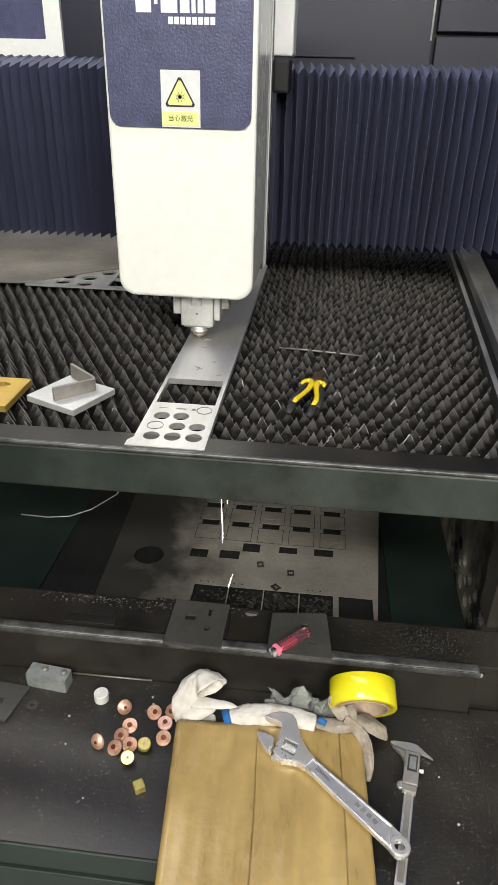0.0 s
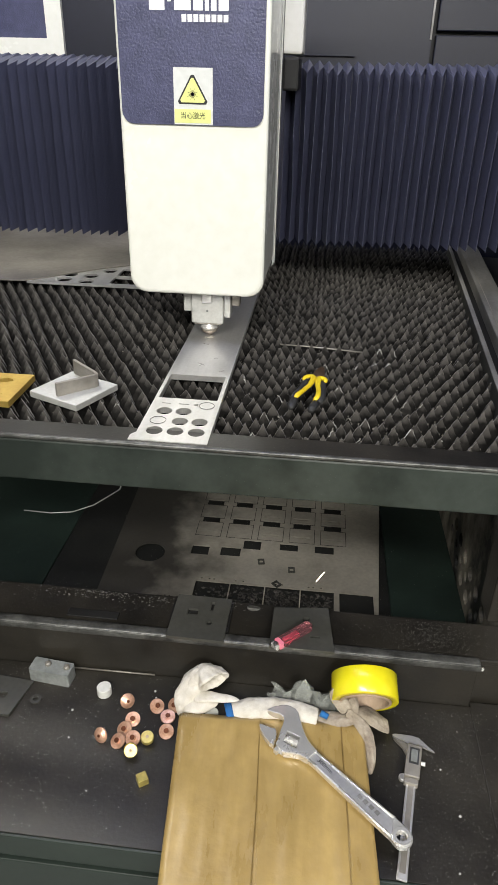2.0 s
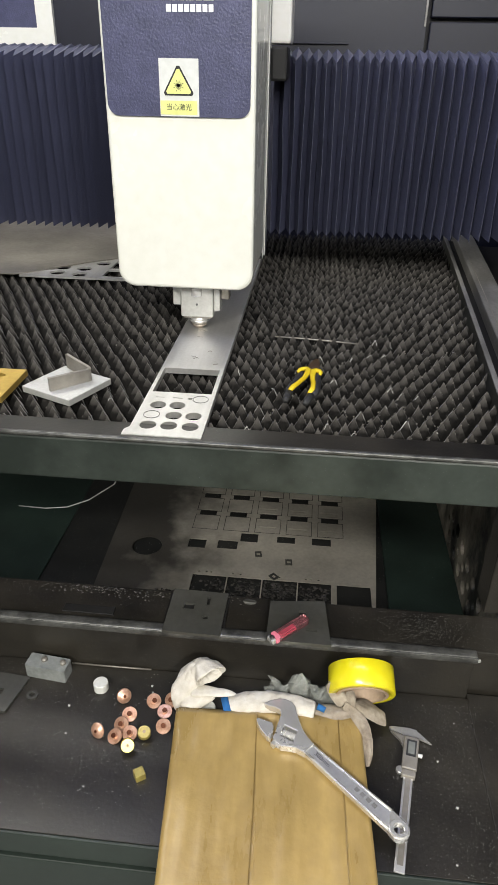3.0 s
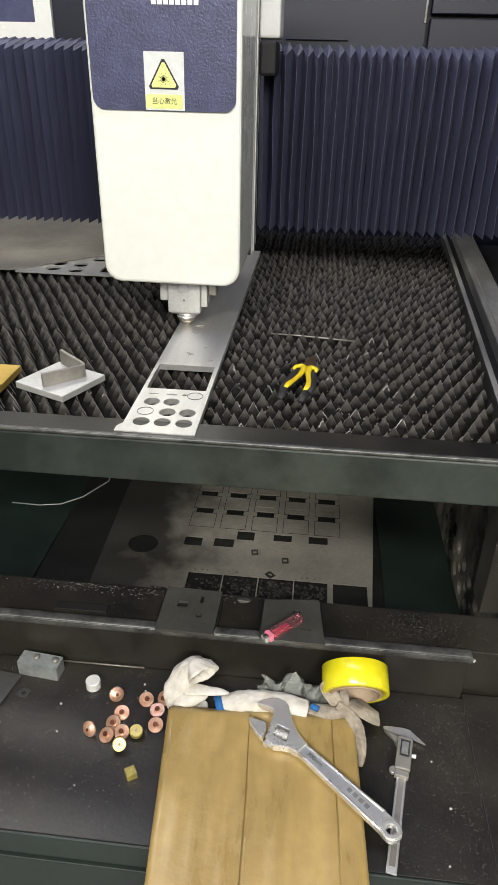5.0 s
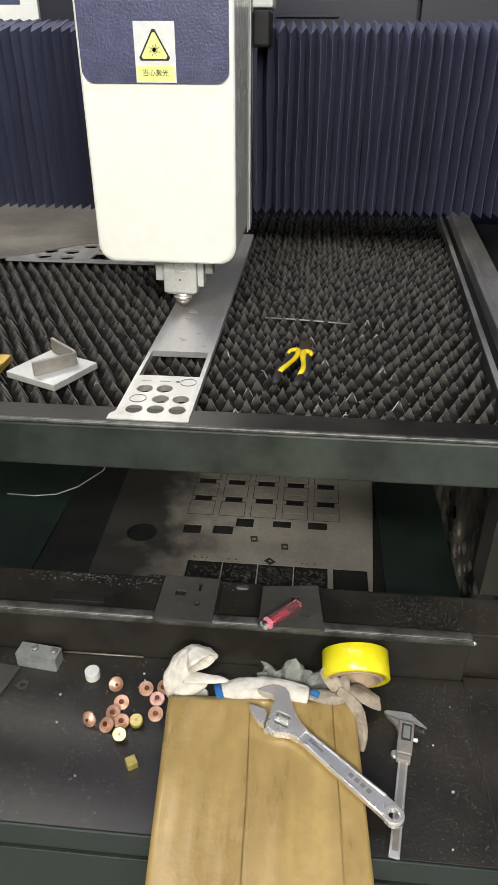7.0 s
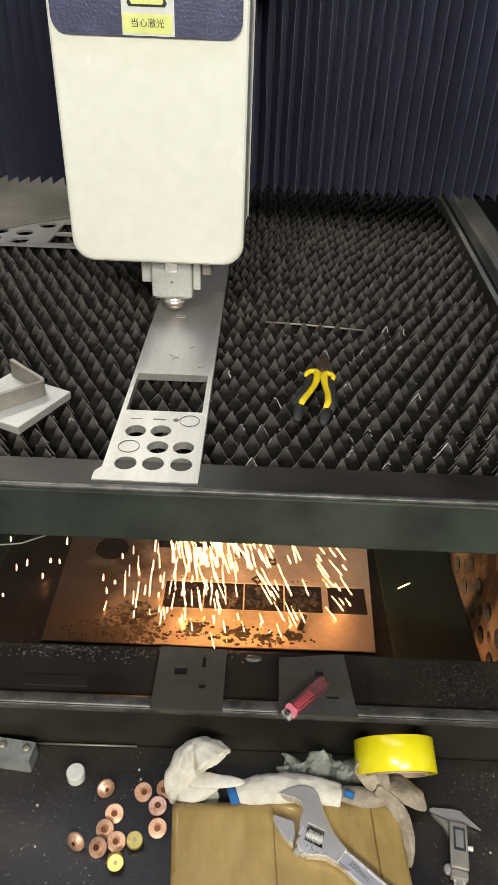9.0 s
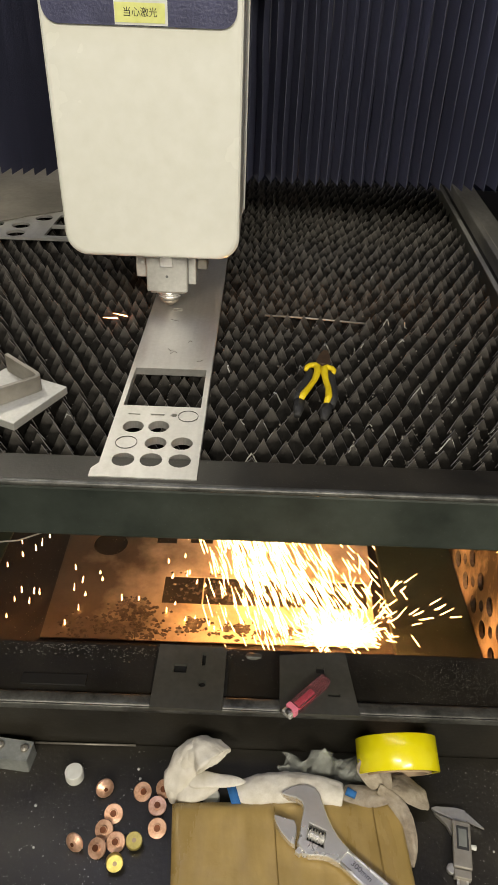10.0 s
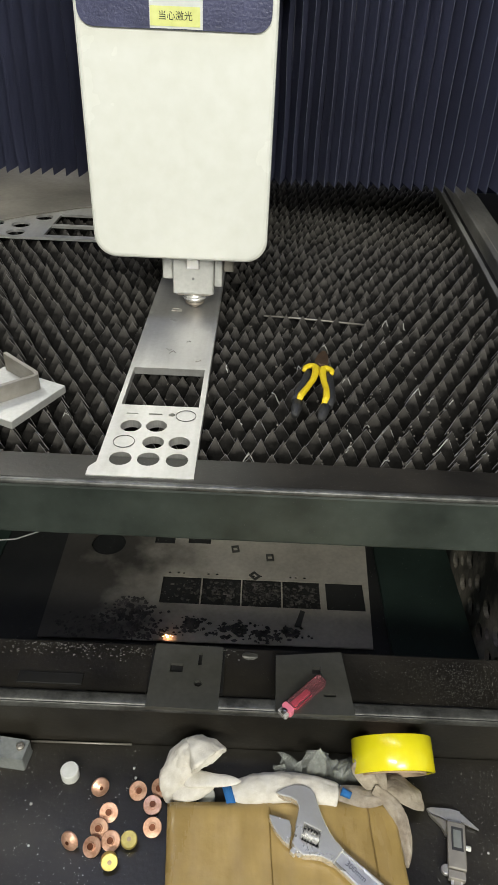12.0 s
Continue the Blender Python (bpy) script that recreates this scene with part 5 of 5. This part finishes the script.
# seconds, share of the sparks in flight, spread of the fan in metres, its middle in x
FAN = [(0, 0, 0.05, -0.2), (0.19, 0, 0.05, -0.2), (0.22, 0.1, 0.05, -0.2), (0.3, 0.5, 0.07, -0.15), (0.4, 0.8, 0.13, -0.15), (0.5, 0.95, 0.16, -0.12), (0.7, 0.78, 0.2, -0.07), (0.8, 0.6, 0.28, -0.05), (0.9, 0.38, 0.3, -0.05), (1.0, 0.36, 0.09, -0.23), (1.1, 0.25, 0.3, -0.15), (1.2, 0.2, 0.3, -0.25), (1.28, 0.02, 0.3, -0.2), (1.32, 0, 0.2, -0.2),
       (8.75, 0, 0.1, -0.15), (8.9, 0.4, 0.2, -0.1), (9.3, 0.5, 0.15, 0.04), (9.5, 0.6, 0.15, 0.07), (9.8, 0.85, 0.15, 0.12), (10.0, 1.0, 0.13, 0.13), (10.3, 0.75, 0.18, -0.1), (10.5, 0.5, 0.08, -0.26), (10.7, 0.3, 0.2, -0.45), (10.85, 0.1, 0.25, -0.4), (10.95, 0, 0.2, -0.3), (12, 0, 0.2, -0.2)]


def fan(t, k):
    return float(np.interp(t, [r[0] for r in FAN], [r[k] for r in FAN]))


def sparks():
    """Every spark leaves the kerf under the nozzle, flies down to the pan, and starts again while the cut goes on."""
    rng = random.Random(5)
    meshes = [streak(l, w, M["spark"], "spark") for l, w in ((0.04, 0.0009), (0.024, 0.0014), (0.07, 0.0008), (0.03, 0.0011), (0.10, 0.0009), (0.017, 0.0016))]
    sprays = []
    for s in range(4):
        bm = bmesh.new()
        for _ in range(14):
            o = Vector((rng.gauss(0, 0.035), rng.gauss(0, 0.03), rng.uniform(-0.2, 0.2)))
            lg, wd = rng.uniform(0.03, 0.09), rng.uniform(0.0005, 0.0009)
            q = Vector((o.x * 1.2, o.y, 1)).to_track_quat("Z", "Y")
            ring = [bm.verts.new(o + q @ Vector((wd * c, wd * d, -0.3 * lg))) for c, d in ((1, 0), (0, 1), (-1, 0), (0, -1))]
            a, b = bm.verts.new(o + q @ Vector((0, 0, -0.5 * lg))), bm.verts.new(o + q @ Vector((0, 0, 0.5 * lg)))
            for k in range(4):
                bm.faces.new((ring[k], ring[(k + 1) % 4], a))
                bm.faces.new((ring[k], ring[(k + 1) % 4], b))
        me = bpy.data.meshes.new("spark_spray")
        bm.to_mesh(me)
        bm.free()
        me.materials.append(M["spark"])
        sprays.append(me)
    out = []
    single, dense = 290, 100
    for i in range(single + dense):
        spray = i >= single
        if spray:
            ob = tagged(new("spark_spray", sprays[i % 4]), "dense spray of glowing orange sparks under the cut", "sparks", kind="stuff")
            share = (i - single + 0.5) / dense
        else:
            ob = tagged(new("spark", meshes[i % 6]), "glowing orange spark falling from the cut", "spark", "sparks from the cut")
            share = (i + 0.5) / single
        rest = pose(-0.23, 1.58, 0.86 + 0.0003 * i)
        rows = [(0, rest)]
        f = rng.randint(0, 9)
        while f < 345:
            t = f / 30
            if fan(t + 0.16 if t > 0.6 else t, 1) <= share:
                f += 2
                continue
            x0 = head_x(t)
            x1 = rng.gauss(fan(t + 0.13, 3), fan(t + 0.13, 2) * (0.75 if spray else 0.4 if rng.random() < 0.4 else 1.0))
            y1 = 1.5 + abs(rng.gauss(0, 0.09)) - 0.02 if t > 5 else 1.56 + rng.uniform(-0.13, 0.24)
            n = rng.randint(5, 8)
            a, b = Vector((x0, 1.53, 0.40)), Vector((max(-0.9, min(0.36, x1)), y1, -0.40))
            d = b - a
            stub, drift = i % 2 == 1 and not spray, False
            if 5 < t < 10.35 and i % 6 in (1, 5) and not spray and rng.random() < 0.9:
                b = Vector((rng.uniform(-0.85, -0.1), 1.5 + abs(rng.gauss(0, 0.12)), -0.40))
                a = Vector((b.x + rng.uniform(0.01, 0.07), b.y + 0.02, rng.uniform(-0.14, -0.04)))
                d = b - a
                drift = True
            bounce = (stub or (i % 6 == 0 and not spray)) and not drift and rng.random() < ((0.5 if 9.6 < t < 10.2 else 0.15) if t > 5 else 0.35)
            if bounce:
                side = Vector((rng.uniform(-0.3, 1.3) if t > 5 else rng.uniform(-1, 1), rng.uniform(-0.5, 0.5), 0))
                if 9.6 < t < 10.3:
                    b = Vector((rng.gauss(0.24, 0.05), 1.48 + abs(rng.gauss(0, 0.03)), -0.4))
                    side = Vector((rng.uniform(-0.5, 1.5), rng.uniform(-0.2, 0.3), 0))
                a, d = b + side * 0.02 + Vector((0, 0, 0.015)), side * 0.2 + Vector((0, 0, rng.uniform(0.06, 0.3)))
            q = d.to_track_quat("Z", "Y")
            if not bounce:
                q = (-d).to_track_quat("Z", "Y")
            s0 = rng.uniform(0, 0.3) if bounce or drift else rng.uniform(0.38, 0.5) if spray else rng.uniform(0.1, 0.3)
            turn = q.to_matrix().to_4x4()
            rows.append((f / 30, rest))
            for k in range(n):
                u = s0 + (1 - s0) * k / (n - 1)
                rows.append(((f + 1 + k) / 30, Matrix.Translation(a + d * u) @ turn))
            f += n + 1
            rows.append((f / 30, rest))
            f += rng.randint(1, 2)
        rows.append((12.0, rest))
        clean, last = [], -1
        for t, m in rows:
            if frame(t) > last:
                clean.append((t, m))
                last = frame(t)
        out.append((ob, clean))
    # short spray thrown up where the jet strikes the scrap sheet
    splash = []
    for _ in range(3):
        bm = bmesh.new()
        for _ in range(150):
            d = Vector((rng.gauss(0, 1.0), rng.gauss(0, 0.5), abs(rng.gauss(0.25, 0.55)))).normalized()
            o, lg, wd = d * min(0.09, abs(rng.gauss(0, 0.05))), rng.uniform(0.008, 0.03), rng.uniform(0.0006, 0.0011)
            q = d.to_track_quat("Z", "Y")
            ring = [bm.verts.new(o + q @ Vector((wd * c, wd * e, 0))) for c, e in ((1, 0), (0, 1), (-1, 0), (0, -1))]
            a, b = bm.verts.new(o - d * 0.3 * lg), bm.verts.new(o + d * lg)
            for k in range(4):
                bm.faces.new((ring[k], ring[(k + 1) % 4], a))
                bm.faces.new((ring[k], ring[(k + 1) % 4], b))
        me = bpy.data.meshes.new("spark_splash")
        bm.to_mesh(me)
        bm.free()
        me.materials.append(M["spark"])
        splash.append(me)
    for i in range(3):
        ob = tagged(new("spark_splash", splash[i]), "short bright sparks splashing up from the scrap sheet", "sparks", kind="stuff")
        rest = pose(-0.237, 1.64, 0.85 + 0.12 * i)
        rows = [(0, rest)]
        for f in range(0, 345, 2):
            t = f / 30
            amount, x = fan(t, 1), fan(t, 3)
            on = (amount > 0.62 + 0.1 * i) if t < 5 else (9.58 + 0.06 * i < t < 10.32 - 0.05 * i)
            x = x if t < 5 else 0.2 + min(0.0, 10.05 - t) * 1.3
            y = 1.55 if t < 5 else 1.495
            m = pose(x + rng.gauss(0, 0.03), y + rng.gauss(0, 0.012), -0.402, 0, 0, rng.uniform(-12, 12)) if on else rest
            rows.append(((f + 1) / 30, m))
        rows.append((12.0, rest))
        out.append((ob, rows))
    skip = streak(0.03, 0.0008, M["redspark"], "spark")
    for i in range(9):
        ob = tagged(new("spark", skip), "small red-hot spark skipping over the slats", "spark", "sparks beside the nozzle")
        rest = pose(-0.23, 1.6, 0.8 + 0.002 * i)
        rows, f = [(0, rest)], 8 + i % 4
        while f < 320:
            t = f / 30
            if not (0.3 < t < 1.15 or 9.0 < t < 10.3):
                f += 2
                continue
            s = -1 if rng.random() < 0.6 else 1
            x, y = head_x(t) + s * rng.uniform(0.05, 0.13), 1.53 + rng.uniform(-0.05, 0.05)
            rows += [(f / 30, rest), ((f + 1) / 30, pose(x, y, 0.477, 0, 80 * s, rng.uniform(-25, 25))), ((f + 3) / 30, pose(x + 0.03 * s, y, 0.475, 0, 80 * s, 0)), ((f + 4) / 30, rest)]
            f += 5 + rng.randint(0, 4)
        rows.append((12.0, rest))
        out.append((ob, rows))
    # single white-hot threads between the bursts: time, x, y, height, length class
    tm = [streak(0.17, 0.0007, M["thread"], "hot_drop"), streak(0.06, 0.0008, M["thread"], "hot_drop")]
    plan = [[(0.0, -0.165, 1.53, -0.03, -2), (1.5, -0.17, 1.53, -0.05, 8), (5.5, -0.17, 1.53, 0.16, 5), (7.2, -0.2, 1.53, 0.0, 6), (7.5, -0.244, 1.53, -0.085, 4), (11.0, -0.25, 1.53, -0.129, -2)],
            [(0.0, -0.14, 1.53, -0.24, 14), (1.5, -0.17, 1.55, 0.06, 30), (2.0, 0.12, 1.7, -0.35, 30), (2.5, -0.207, 1.53, -0.250, -5), (4.8, -0.2, 1.6, -0.05, 10), (5.5, -0.17, 1.54, 0.1, -8), (7.2, -0.16, 1.53, 0.1, 3), (7.3, -0.18, 1.54, 0.1, -6), (7.5, -0.262, 1.53, -0.221, 0), (11.0, -0.265, 1.53, -0.265, 12)],
            [(0.0, -0.162, 1.53, 0.07, -2), (4.8, -0.17, 1.58, -0.2, 30), (7.3, -0.2, 1.54, 0.14, 4), (7.5, -0.244, 1.53, -0.345, 0), (10.8, -0.26, 1.5, 0.2, 10), (11.0, -0.319, 1.53, -0.222, 10)]]
    plan.append([(0.0, -0.15, 1.53, 0.05, 2), (7.2, -0.19, 1.53, 0.08, 2), (7.5, -0.231, 1.53, -0.075, -2)])
    for i, times in enumerate(plan):
        ob = tagged(new("hot_drop", tm[min(i, 1)]), "white-hot drop of molten metal falling from the cut", "hot drop", "hot drops")
        rest = pose(-0.23, 1.58, 0.83)
        rows = [] if times[0][0] == 0 else [(0, rest)]
        for t, x, y, z, tilt in times:
            if t > 0:
                rows.append((t - 2 / 30, rest))
                rows.append((t - 1 / 30, pose(x - 0.002, y, z + 0.12, 0, tilt, 0)))
            rows.append((t, pose(x, y, z, 0, tilt, 0)))
            rows.append((t + 1 / 30, pose(x + 0.003, y, z - 0.14, 0, tilt, 0)))
            rows.append((t + 2 / 30, rest))
        rows.append((12.0, rest))
        out.append((ob, rows))
    bm = bmesh.new()
    for x, y, r in ((0, 0, 0.0032), (0.007, 0.003, 0.0014), (-0.006, 0.004, 0.0017), (-0.011, -0.001, 0.001), (0.012, 0.0, 0.001)):
        v = bmesh.ops.create_icosphere(bm, subdivisions=1, radius=r)["verts"]
        bmesh.ops.translate(bm, verts=v, vec=(x, y, 0.003))
    em = tagged(part("ember", bm, M["ember"]), "glowing ember on the scrap sheet", "ember")
    rest = pose(-0.23, 1.56, 0.78)
    out.append((em, [(0, rest), (11.5, rest), (11.6, pose(-0.22, 1.5, 0.2)), (11.67, pose(-0.238, 1.478, -0.404)), (12, pose(-0.238, 1.478, -0.404))]))
    bm = bmesh.new()
    for q in bmesh.ops.create_icosphere(bm, subdivisions=3, radius=0.010)["verts"]:
        q.co = Vector((q.co.x * (1.7 if q.co.x > 0 else 3.4), q.co.y * 0.7, max(0.0, q.co.z) * 0.8))
    pl = tagged(part("plasma_flash", bm, M["plasma"]), "violet plasma flare on the scrap sheet under the cut", "plasma flare")
    rest, low = pose(-0.23, 1.56, 0.75), pose(-0.222, 1.48, -0.4075)
    out.append((pl, [(0, rest), (10.7, rest), (10.76, low), (11.62, pose(-0.212, 1.48, -0.4075)), (11.68, rest), (12, rest)]))
    return out


enclosure()
machine_frame()
side_plate()
work_plate()
loose_bed_things()
pliers()
HEAD_THING = laser_head()
PLEATS = bellows("bellows_east", -0.100, 1.45, 61) + bellows("bellows_west", -0.37, -1.7, 52)
pan_things()
platform_things()
wrapped_pack()
wrench()
caliper()
tape_roll()
gloves()
plastic_scraps()
shelf_things()
SPARKS = sparks()
cutting_bed()


def motions():
    walk(HEAD_THING, [(t, pose(x + 0.014, 1.53, z - 0.453)) for t, x, z in HEAD])
    for ob, x, share in PLEATS:
        walk(ob, [(t, pose(x + share * (hx - HEAD[0][1]), 0, 0)) for t, hx, z in HEAD])
    for ob, rows in SPARKS:
        walk(ob, rows)


motions()
